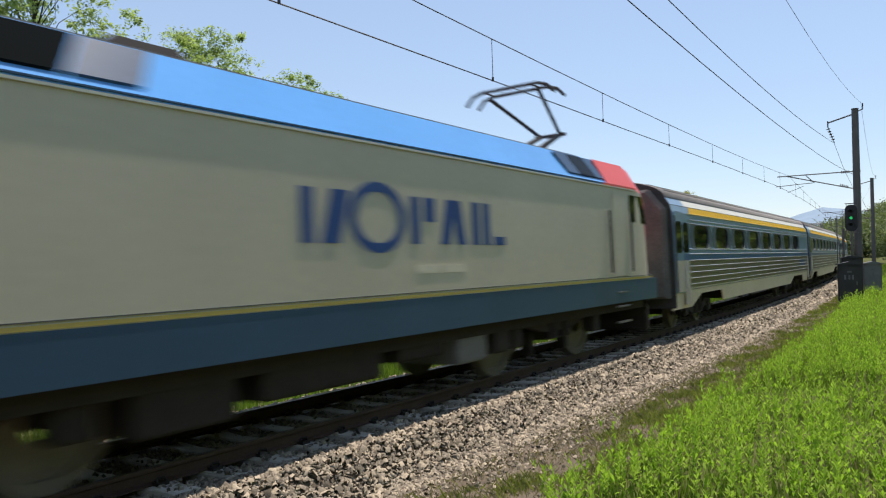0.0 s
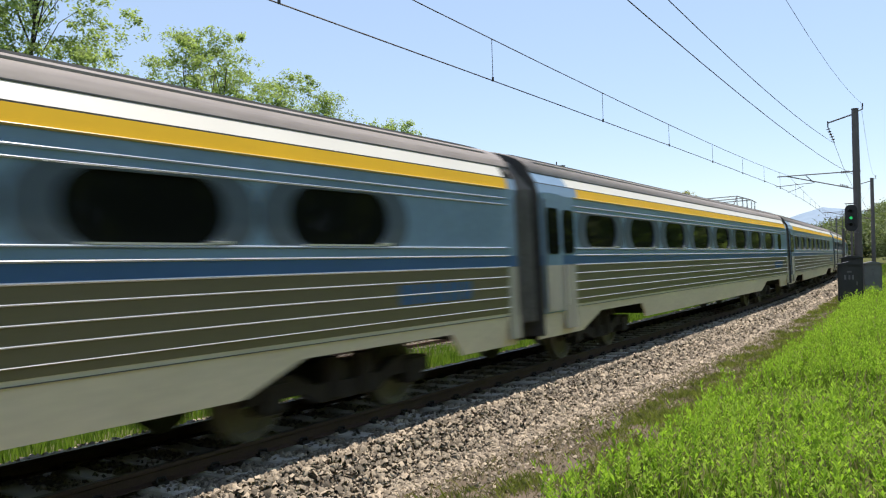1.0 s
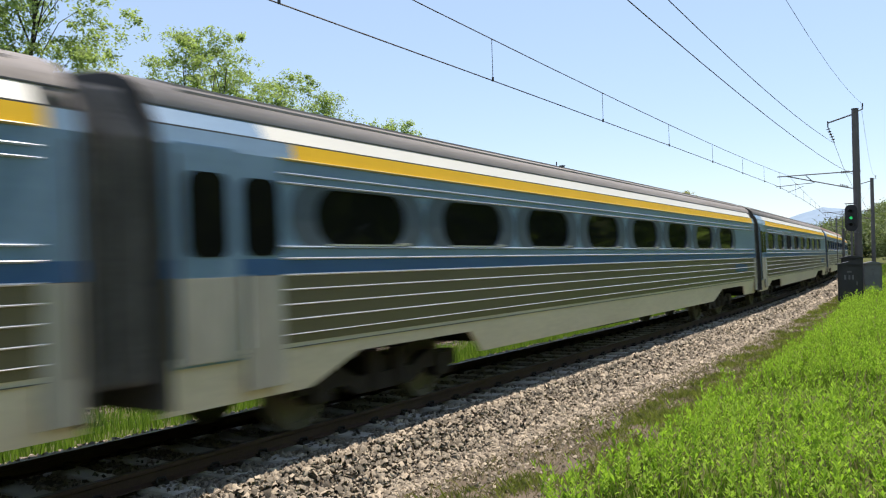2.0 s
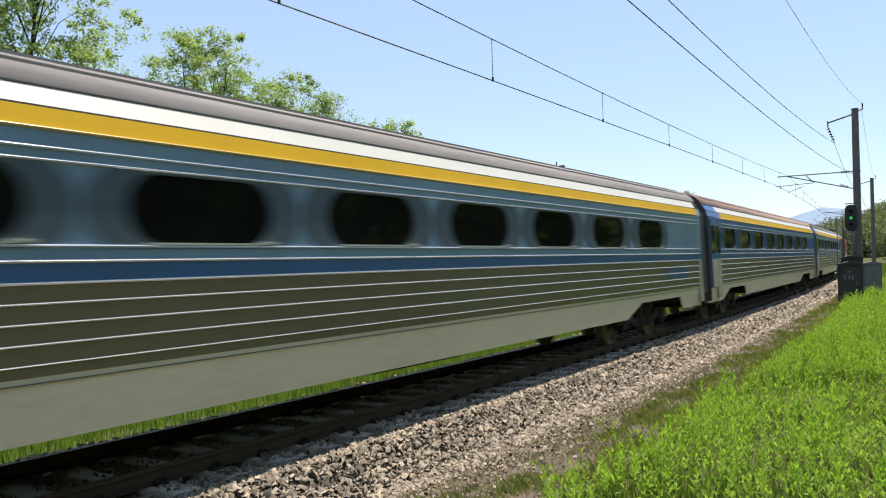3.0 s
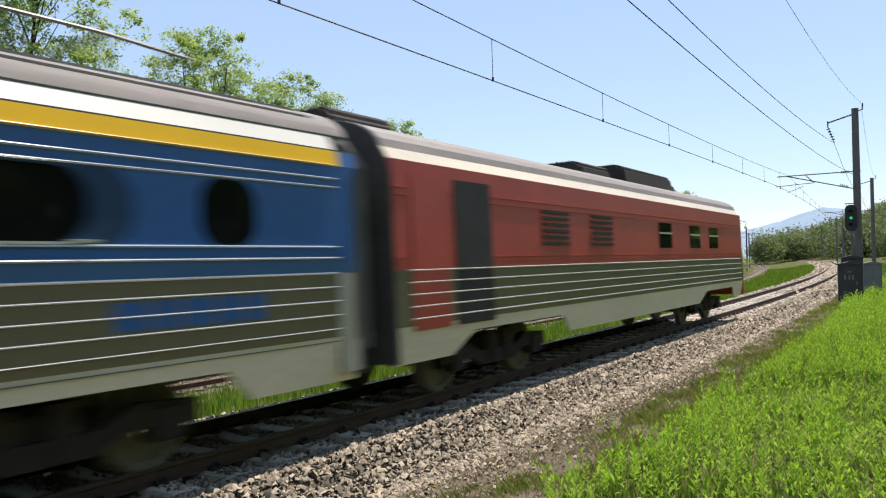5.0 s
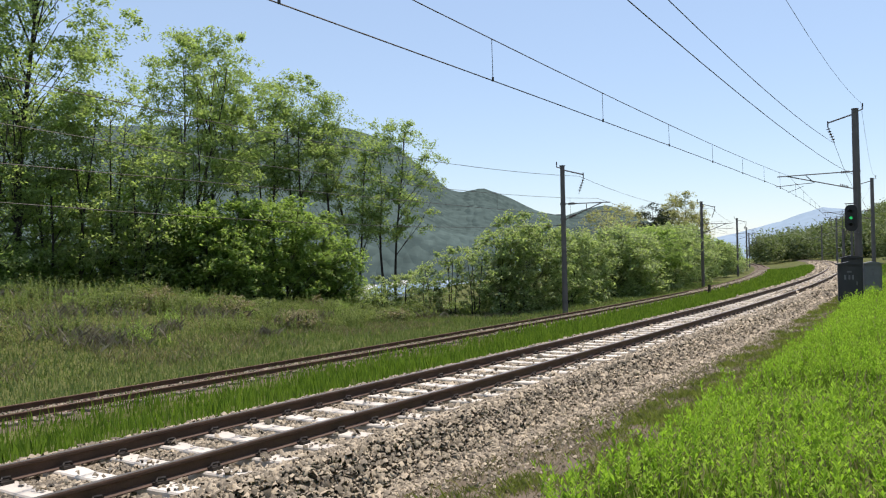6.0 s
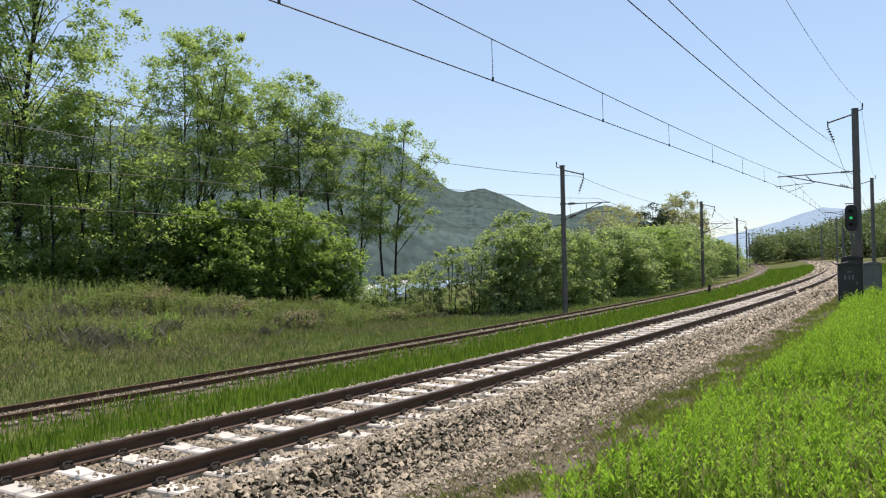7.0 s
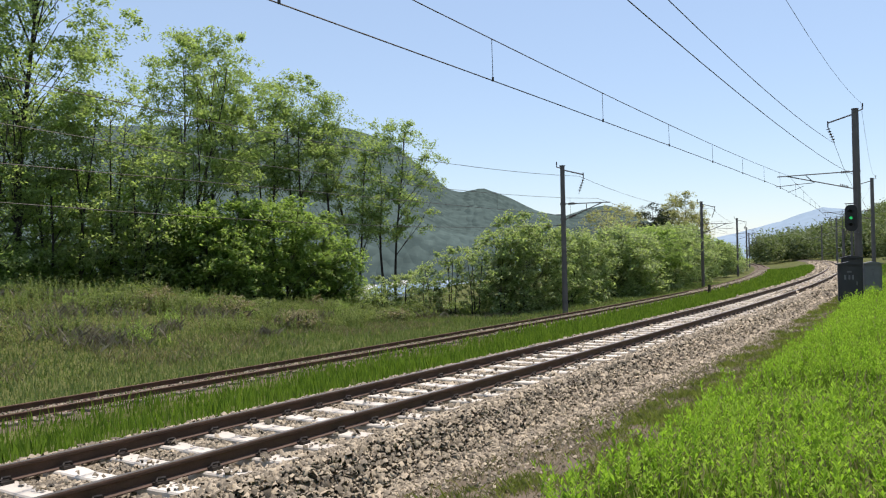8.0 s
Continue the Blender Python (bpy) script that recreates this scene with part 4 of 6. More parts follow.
            # sloped roof-flank vents and the red brow panel beside the cab
            vents = ((-3.10, -2.62, LOCO_NAVY, ""), (-2.59, -1.95, GLASS_DARK, "dark vent in the roof flank"), (-1.92, -1.55, LOCO_NAVY, "")) if sgn > 0 else ((-5.40, -4.75, LOCO_NAVY, ""), (-4.72, -3.55, GLASS_DARK, "dark vent in the roof flank"), (-3.52, -3.05, LOCO_NAVY, ""))
            for dx0, dx1, mt, lb in (*vents, (-1.50, 0.0, RED_LOCO, "red brow panel")):
                a, b = sgn * (X + dx0), sgn * (X + dx1)
                sk = 0.22 * sgn if mt is not RED_LOCO else 0.1 * sgn
                n1, n2 = (w - 0.065 + 0.004, 3.30), (w - 0.255, 3.665)
                if mt is RED_LOCO:
                    n1, n2 = (w - 0.015, 3.205), (w - 0.268, 3.69)
                q = [(a - 0.0 + sk * 0.0, n1), (b, n1), (b - sk, n2), (a - sk, n2)]
                vs = [(x, side * (yy + 0.012), zz + 0.012) for x, (yy, zz) in q]
                vi = [(x, side * (yy - 0.05), zz - 0.05) for x, (yy, zz) in q]
                part("flank_panel", loft([vs, vi]), mt, c, lb)
    # plain shapes of the builder's mark on the side: slanted bars and a ring
    for side in (-1, 1):
        bm = bmesh.new()
        y = side * (w + 0.006)
        sgn = 1 if side < 0 else -1
        x = -1.32
        for k, (wd, z0, z1, sk) in enumerate(((0.19, 2.02, 2.60, 0.0), (0.30, 2.02, 2.60, 0.18), (0.0, 0, 0, 0), (0.19, 2.02, 2.60, 0), (0.24, 2.30, 2.60, 0.0), (0.22, 2.02, 2.60, 0.16), (0.22, 2.02, 2.60, -0.12),
                                               (0.19, 2.02, 2.60, 0), (0.19, 2.02, 2.60, 0), (0.32, 2.02, 2.14, 0))):
            if wd == 0:
                n = 28
                cx, cz = x + 0.48, 2.32
                for q in range(n):
                    a0, a1 = 2 * math.pi * q / n, 2 * math.pi * (q + 1) / n
                    vs = [bm.verts.new((sgn * (cx + r * math.cos(a) * 1.05), y, cz + r * math.sin(a) * 0.82)) for r, a in ((0.50, a0), (0.50, a1), (0.36, a1), (0.36, a0))]
                    bm.faces.new(vs if side > 0 else vs[::-1])
                x += 1.10
                continue
            vs = [bm.verts.new((sgn * (xx), y, zz)) for xx, zz in ((x, z0), (x + wd, z0), (x + wd + sk, z1), (x + sk, z1))]
            bm.faces.new(vs if side < 0 else vs[::-1])
            x += wd + 0.10 + abs(sk) * 0.5
        ob = part("side_marking", bm, LOGO_BLUE, c, "dark blue plain shapes of a painted mark")
        md = ob.modifiers.new("thick", "SOLIDIFY")
        md.thickness, md.offset = 0.004, 0.0
        for dx, ln in ((0.9, 0.5), (1.5, 0.5)):
            part("small_marking", box(sgn * dx - ln / 2 * 1, sgn * dx + ln / 2, side * (w + 0.003) - 0.003, side * (w + 0.003) + 0.003, 1.66, 1.76), SKIRT, c, "unreadable small grey marking")
    # pantographs: the rear one up, the front one folded
    for x0, up in ((6.75, True), (-6.75, False)):
        bm = bmesh.new()
        add_box(bm, x0 - 0.75, x0 + 0.75, -0.55, 0.55, 3.84, 3.92)
        for xx in (-0.6, 0.6):
            for yy in (-0.45, 0.45):
                add_tube(bm, [(x0 + xx, yy, 3.70), (x0 + xx, yy, 3.86)], 0.06, 7)
        pan = part("pantograph", bm, IRON_DARK, c, "raised single-arm pantograph" if up else "folded pantograph")
        bm = bmesh.new()
        if up:
            knee, head = (x0 + 0.95, 0, 4.42), (x0 - 0.55, 0, 5.03)
        else:
            knee, head = (x0 + 1.1, 0, 4.0), (x0 - 0.7, 0, 4.08)
        for yy in (-0.28, 0.28):
            add_tube(bm, [(x0 - 0.35, yy, 3.92), (knee[0], yy * 0.8, knee[2])], 0.05, 6)
            add_tube(bm, [(knee[0], yy * 0.8, knee[2]), (head[0], yy * 1.9, head[2])], 0.038, 6)
        add_tube(bm, [(knee[0], -0.35, knee[2]), (knee[0], 0.35, knee[2])], 0.04, 6)
        add_tube(bm, [(x0 + 0.15, 0, 3.92), (knee[0] + 0.2, 0, knee[2] - 0.06)], 0.02, 6)
        part("arm", bm, IRON_DARK, pan, "jointed steel arm")
        bm = bmesh.new()
        for dx in (-0.22, 0.22):
            hz = head[2] + 0.10
            add_tube(bm, [(head[0] + dx, y, hz + z) for y, z in ((-0.95, -0.22), (-0.8, -0.06), (-0.6, 0), (0.6, 0), (0.8, -0.06), (0.95, -0.22))], 0.034, 6)
        for yy in (-0.5, 0.5):
            add_tube(bm, [(head[0] - 0.22, yy, head[2] + 0.08), (head[0] + 0.22, yy, head[2] + 0.08)], 0.018, 5)
        part("collector_head", bm, IRON_DARK, pan, "dark collector head with turned-down horns")
    part("roof_equipment", loft([[(x, -0.35, 3.8), (x, 0.35, 3.8), (x, 0.28, z), (x, -0.28, z)] for x, z in ((-2.7, 3.95), (-2.55, 4.12), (-1.75, 4.12), (-1.6, 3.95))]), IRON_DARK, c, "dark roof switchgear")
    for x0, x1, z0 in ((-3.1, -2.0, 0.36), (-1.7, 0.2, 0.46), (0.5, 1.5, 0.58), (1.8, 2.6, 0.40), (2.8, 3.3, 0.44)):
        part("underfloor_box", box(x0, x1, -1.28, 1.28, z0, 0.95, 0.03), BOX_GREY if 1.7 < x0 < 2.7 else UNDER, c, "grimy underfloor equipment box")
    for x in (-5.15, 5.15):
        build_bogie(c, x, 3.1, 0.6, 1.12)
        for q in (-1.55, 1.55):
            for y in (-0.92, 0.92):
                part("brake_gear", box(x + q * 0.42 - 0.09, x + q * 0.42 + 0.09, y - 0.09, y + 0.09, 0.22, 0.60, 0.03), UNDER, c)
    return c


TRAIN = []  # (vehicle, distance of its middle behind the train's zero, half distance between bogies)


def build_train():
    TRAIN.append((build_locomotive(), -2.78, 5.15))
    kinds = [("railway_coach", "faded light blue coach with oval windows and yellow stripe", BLUE_PALE, ROOF_GREY, False, False),
             ("railway_coach", "faded light blue coach with a thin railing on its roof", BLUE_PALE, ROOF_GREY, True, True),
             ("railway_coach", "faded light blue coach with oval windows and yellow stripe", BLUE_PALE, ROOF_GREY, False, False),
             ("railway_coach", "faded light blue coach with oval windows and yellow stripe", BLUE_PALE, ROOF_GREY, False, False),
             ("railway_coach", "deep blue coach with a brownish roof and yellow stripe", BLUE_DEEP, ROOF_RUST, False, False),
             ("railway_coach", "deep blue coach with a thin railing on its roof", BLUE_DEEP, ROOF_GREY, True, True)]
    for i, (nm, lb, blue, roof, small, rack) in enumerate(kinds):
        TRAIN.append((build_coach(nm, lb, blue, roof, rear_small=small, rack=rack), 7.45 + 23.52 * i + 11.76, 8.0))
    TRAIN.append((build_generator_car(), 148.7 + 9.0, 5.9))


build_train()


def vehicle_pose(middle, half):
    """A vehicle whose two bogies stand on the curved, leaning track."""
    a, b = on_track(middle - half), on_track(middle + half)
    d = b - a
    m = Matrix.Translation((a + b) / 2) @ Matrix.Rotation(math.atan2(d.y, d.x), 4, "Z")
    return m @ Matrix.Rotation(-CANT, 4, "X")


def motions():
    for ob, behind, half in TRAIN:
        walk(ob, [(t / 10, vehicle_pose(behind - SPEED * t / 10, half)) for t in range(0, 81, 2)])


# ---- poles, wires, signal, cabinets ----
def at_bearing(deg, v, s0=0.0):
    """The s at which the strip v metres left of the line lies in that direction from the camera."""
    ss = np.arange(s0, 330.0, 0.25)
    x, y, a = track(ss, v)
    return float(ss[np.argmin(abs(np.degrees(np.arctan2(x, y)) - deg))])


def build_mast(s, v, z, height, reach, wire_z, main=True, simple=False):
    """A tapered mast with a hinged cantilever, a top bracket with an insulator string; y points to the track."""
    m = track_pose(s, v, z)
    if reach < 0:
        m = m @ pose(0, 0, 0, 0, 0, 180)
        reach = -reach
    mast = tagged(new("catenary_mast"), "dark tapered catenary mast with a wire bracket beside the track", "mast", group="catenary masts")
    mast.matrix_basis = m
    part("post", tube([(0, 0, -0.6), (0, 0, 3.0), (0, 0, height)], [0.215, 0.20, 0.175] if main else [0.18, 0.165, 0.14], 12), POLE_PAINT, mast)
    part("cap", tube([(0, 0, height), (0, 0, height + 0.06)], 0.19, 12), POLE_PAINT, mast)
    top = bmesh.new()
    add_tube(top, [(0, 0, height - 0.22), (0, 1.40, height - 0.62)], 0.045, 6)
    add_tube(top, [(0, 1.38, height - 0.50), (0, 1.38, height - 0.86)], 0.035, 6)
    add_tube(top, [(0, -0.12, height - 0.1), (0, -0.38, height - 0.02), (0, -0.38, height + 0.32)], 0.04, 6)
    part("top_bracket", top, POLE_PAINT, mast, "steel bracket on the mast head")
    ins = bmesh.new()
    for k in range(5):
        add_tube(ins, [(0, 1.36 - 0.06 * k, height - 0.95 - 0.15 * k), (0, 1.35 - 0.06 * k, height - 1.01 - 0.15 * k)], [0.11, 0.05], 10)
    add_tube(ins, [(0, 1.38, height - 0.84), (0, 1.06, height - 1.78)], 0.02, 6)
    part("insulator_string", ins, INSULATOR, mast, "brown hanging insulator string")
    h = wire_z - z
    arm = bmesh.new()
    add_tube(arm, [(0, 0.15, h + 1.02), (0, reach + 0.55, h + 0.98)], 0.035, 6)
    add_tube(arm, [(0, 0.15, h + 0.05), (0, reach + 0.05, h + 0.98)], 0.035, 6)
    add_tube(arm, [(0, reach * 0.62, h + 0.55), (0, reach * 0.98 - 0.9, h + 0.95)], 0.028, 6)
    part("cantilever", arm, STEEL_GREY, mast, "hinged tube cantilever")
    if not simple:
        st = bmesh.new()
        add_tube(st, [(0, reach * 0.60, h + 0.52), (0, reach + 0.65, h + 0.40)], 0.022, 6)
        add_tube(st, [(0, reach - 0.85, h + 0.36), (0, reach - 0.5, h + 0.22), (0, reach + 0.02, h + 0.03)], 0.016, 6)
        part("steady_arm", st, STEEL_GREY, mast)
        for y, zz in ((0.35, h + 1.015), (0.42, h + 0.17)):
            iz = bmesh.new()
            for k in range(5):
                add_tube(iz, [(0, y + 0.09 * k, zz + (0.03 * k if zz < h + 0.5 else 0)), (0, y + 0.09 * k + 0.05, zz + (0.03 * k if zz < h + 0.5 else 0))], 0.075, 8)
            part("insulator", iz, INSULATOR, mast, "ribbed brown insulator")
        for zz in (h + 1.02, h + 0.05):
            cl = tube([(0, 0, zz - 0.05), (0, 0, zz + 0.05)], 0.2, 12)
            part("clamp", cl, POLE_PAINT, mast)
        if not main:
            for zz in (h - 0.3, h + 0.35):
                part("wire_bracket", box(-0.06, 0.06, -0.46, -0.1, zz - 0.03, zz + 0.03), POLE_PAINT, mast)
    return mast


def span_wire(name, ends, sag, radius, label, n=14, parent=None):
    """One wire hanging through its supports, given as points; sag in metres mid-span."""
    pts = []
    for a, b in zip(ends, ends[1:]):
        for i in range(n):
            t = i / n
            p = Vector(a).lerp(Vector(b), t)
            p.z -= sag * 4 * t * (1 - t)
            pts.append(p)
    pts.append(Vector(ends[-1]))
    ob = mesh_object(name, tube(pts, radius, 5), WIRE)
    return tagged(ob, label, "overhead wire")


MAIN_MASTS = [(-12.0, -3.25), (39.0, -3.3), (86.0, -4.0), (141.0, -3.2), (190.0, -3.2), (240.0, -3.2)]


def contact_z(s):
    """The contact wire sags a little between its masts."""
    return float(np.interp(s, (-60, 10, 20, 26, 33, 39, 86), (5.19, 5.19, 5.245, 5.30, 5.41, 5.43, 5.43)))


def build_catenary():
    for i, (s, v) in enumerate(MAIN_MASTS):
        build_mast(s, v, -0.42, 10.3, -v + 0.25, 5.40, simple=i > 3)
    sup = [s for s, v in MAIN_MASTS]
    # contact wire follows the bend in short chords, messenger above it, droppers between
    c = tagged(new("contact_line"), "contact wire hung by droppers from its messenger wire", "overhead wire")
    pts = [on_track(s, 0.19 + 0.06 * math.cos((s + 12) * math.pi / 51), contact_z(s)) for s in np.arange(-62, 240, 4.0)]
    part("contact_wire", tube(pts, 0.011, 5), WIRE, c, "dark contact wire")
    mess = bmesh.new()
    allp = []
    for a, b in zip([-62] + sup, sup):
        for k in range(12):
            t = k / 12
            p = on_track(a + (b - a) * t, 0.20, 6.42 - 0.575 * 4 * t * (1 - t))
            allp.append(p)
    add_tube(mess, allp, 0.010, 5)
    part("messenger_wire", mess, WIRE, c, "messenger wire")
    for a, b in zip(sup[:3], sup[1:4]):
        n = 9
        for k in range(n):
            t = (k + 0.7) / (n + 0.4)
            s = a + (b - a) * t
            part("dropper", tube([on_track(s, 0.2, 6.42 - 0.575 * 4 * t * (1 - t)), on_track(s, 0.19, contact_z(s))], 0.006, 4), WIRE, c)
            part("clip", tube([on_track(s, 0.19, contact_z(s) - 0.03), on_track(s, 0.19, contact_z(s) + 0.05)], 0.022, 5), WIRE, c)
    span_wire("feeder_wire", [on_track(s, v + 1.08, 8.10) for s, v in MAIN_MASTS], 0.66, 0.012, "bare feeder wire below the mast brackets")
    span_wire("earth_wire", [on_track(s, v + 0.16, 6.25) for s, v in MAIN_MASTS], 0.54, 0.010, "bare earth wire clamped to the masts")
    span_wire("top_wire", [on_track(s, v - 0.30, 10.22) for s, v in MAIN_MASTS], 1.15, 0.007, "thin wire over the mast heads")


build_catenary()


def build_lower_catenary():
    places = [(-9.0, 13.1), (35.8, 12.95), (77.0, 12.4), (121.5, 13.7), (168.0, 15.3), (215.0, 16.2)]
    for i, (s, v) in enumerate(places):
        build_mast(s, v, -1.7, 9.35, -2.5, 4.25, main=False, simple=i > 2)
    span_wire("feeder_wire", [on_track(s, v - 1.1, 6.95) for s, v in places], 0.72, 0.012, "feeder wire of the lower line")
    span_wire("return_wire", [on_track(s, v + 0.42, 3.95) for s, v in places], 0.55, 0.012, "return wire clamped to the masts of the lower line")
    c = tagged(new("contact_line"), "contact wire and messenger of the lower line", "overhead wire")
    pts = [on_track(s, float(v2(s)), 4.22) for s in np.arange(-40, 200, 5.0)]
    part("contact_wire", tube(pts, 0.011, 5), WIRE, c)
    mess = []
    for (a, va), (b, vb) in zip(places, places[1:]):
        for k in range(10):
            t = k / 10
            s = a + (b - a) * t
            z = 5.5 - 0.65 * 4 * t * (1 - t)
            mess.append(on_track(s, float(v2(s)), z))
            if k % 2 and s < 90:
                part("dropper", tube([mess[-1], on_track(s, float(v2(s)), 4.22)], 0.008, 4), WIRE, c)
    part("messenger_wire", tube(mess, 0.010, 5), WIRE, c)


build_lower_catenary()


def build_signal():
    s = tagged(new("railway_signal"), "black three-lamp railway signal showing green, on its post", "signal")
    s.matrix_basis = track_pose(37.6, -3.05, -0.4) @ pose(0, 0, 0, 0, 0, 172)
    part("post", tube([(0, -0.42, -0.3), (0, -0.42, 3.6)], 0.07, 8), POLE_PAINT, s)
    head = bmesh.new()
    pts = rounded(0.62, 1.46, 0.29, 7)
    add_loft(head, [[(0.0, y, z + 4.15) for y, z in pts], [(0.05, y, z + 4.15) for y, z in pts]])
    add_box(head, -0.22, 0.0, -0.22, 0.22, 3.55, 4.75)
    hd = part("signal_head", head, BLACK, s, "oval black signal board")
    for k, z in enumerate((3.80, 4.16, 4.52)):
        bm = bmesh.new()
        add_tube(bm, [(0.04, 0, z), (0.07, 0, z)], 0.08, 14)
        part("lens", bm, GREEN_LAMP if k == 1 else GLASS_DARK, hd, "lit green lens" if k == 1 else "dark lens")
        hood = bmesh.new()
        a = [(0.05, 0.13 * math.cos(q), z + 0.13 * math.sin(q)) for q in np.linspace(-0.3, math.pi + 0.3, 9)]
        b = [(0.30, p[1], p[2] - 0.03) for p in a]
        add_loft(hood, [a, b], closed=False, caps=False)
        h = part("hood", hood, BLACK, hd)
        md = h.modifiers.new("thick", "SOLIDIFY")
        md.thickness = 0.012
    lad = bmesh.new()
    for y in (-0.78, -0.50):
        add_tube(lad, [(-0.25, y, -0.2), (-0.25, y, 4.3)], 0.022, 5)
    for k in range(14):
        add_tube(lad, [(-0.25, -0.78, 0.15 + k * 0.3), (-0.25, -0.50, 0.15 + k * 0.3)], 0.014, 5)
    part("ladder", lad, STEEL_GREY, s, "narrow steel ladder")
    cage = bmesh.new()
    for z in (3.35, 4.95):
        add_tube(cage, [(0.02, -0.3, z), (0.02, 0.3, z), (-0.3, 0.3, z), (-0.3, -0.3, z), (0.02, -0.3, z)], 0.018, 5)
    for y in (-0.3, 0.3):
        add_tube(cage, [(-0.3, y, 3.35), (-0.3, y, 4.95)], 0.018, 5)
        add_tube(cage, [(0.02, y, 3.05), (0.02, y, 3.4)], 0.018, 5)
    part("bracket", cage, POLE_PAINT, s, "mounting bracket")


build_signal()


def build_cabinet(s, v, turn, width, depth, height, paint, label, marks=True):
    c = tagged(new("relay_cabinet"), label, "cabinet", group="trackside cabinets")
    c.matrix_basis = track_pose(s, v, float(ground_height(np.array(s), np.array(v))) - 0.02) @ pose(0, 0, 0, 0, 0, turn)
    part("plinth", box(-width / 2 + 0.03, width / 2 - 0.03, -depth / 2 + 0.03, depth / 2 - 0.03, -0.15, 0.2, 0.01), POLE_PAINT, c, "concrete plinth")
    part("body", box(-width / 2, width / 2, -depth / 2, depth / 2, 0.2, height, 0.012), paint, c)
    ww, dd = width / 2 + 0.07, depth / 2 + 0.08
    roof = loft([[(-ww, y, height), (ww, y, height), (ww, y, height + 0.03), (0, y, height + 0.14), (-ww, y, height + 0.03)] for y in (-dd, dd)])
    part("roof", roof, paint, c, "low-pitched sheet roof")
    d = part("door", box(-width / 2 + 0.05, width / 2 - 0.05, -depth / 2 - 0.022, -depth / 2 - 0.002, 0.28, height - 0.07, 0.008), paint, c)
    part("handle", box(width / 2 - 0.16, width / 2 - 0.12, -depth / 2 - 0.06, -depth / 2 - 0.02, height * 0.5, height * 0.5 + 0.16, 0.006), STEEL_GREY, d)
    for x in (-width / 2 + 0.06,):
        for z in (0.4, height - 0.25):
            part("hinge", tube([(x, -depth / 2 - 0.03, z), (x, -depth / 2 - 0.03, z + 0.1)], 0.016, 6), paint, d)
    if marks:
        part("label_plate", box(-0.09, 0.09, -depth / 2 - 0.028, -depth / 2 - 0.02, height - 0.34, height - 0.27), SIGN_WHITE, d)
        for k, x in enumerate((-0.16, 0.0, 0.14)):
            part("marking_bar", box(x - 0.035, x + 0.035, -depth / 2 - 0.026, -depth / 2 - 0.02, height - 0.64, height - 0.44), SIGN_WHITE if k == 1 else BOX_GREY, d)


build_cabinet(28.0, -3.42, -82, 0.86, 0.45, 1.78, BOX_PAINT, "dark grey steel relay cabinet with a pitched roof in the grass")
build_cabinet(33.0, -3.25, -82, 0.92, 0.5, 2.05, BOX_PAINT, "taller dark grey relay cabinet with a pitched roof", marks=False)
build_cabinet(37.6, -3.98, -80, 0.85, 0.5, 1.62, BOX_GREY, "mid-grey relay cabinet with a flat roof in the grass")


def build_marker():
    p = tagged(new("marker_post"), "short weathered distance post beside the lower track", "post")
    p.matrix_basis = track_pose(at_bearing(18.9, 8.4), 8.4, -1.6)
    part("post", box(-0.1, 0.1, -0.1, 0.1, -0.2, 1.0, 0.02), BARK, p)


build_marker()


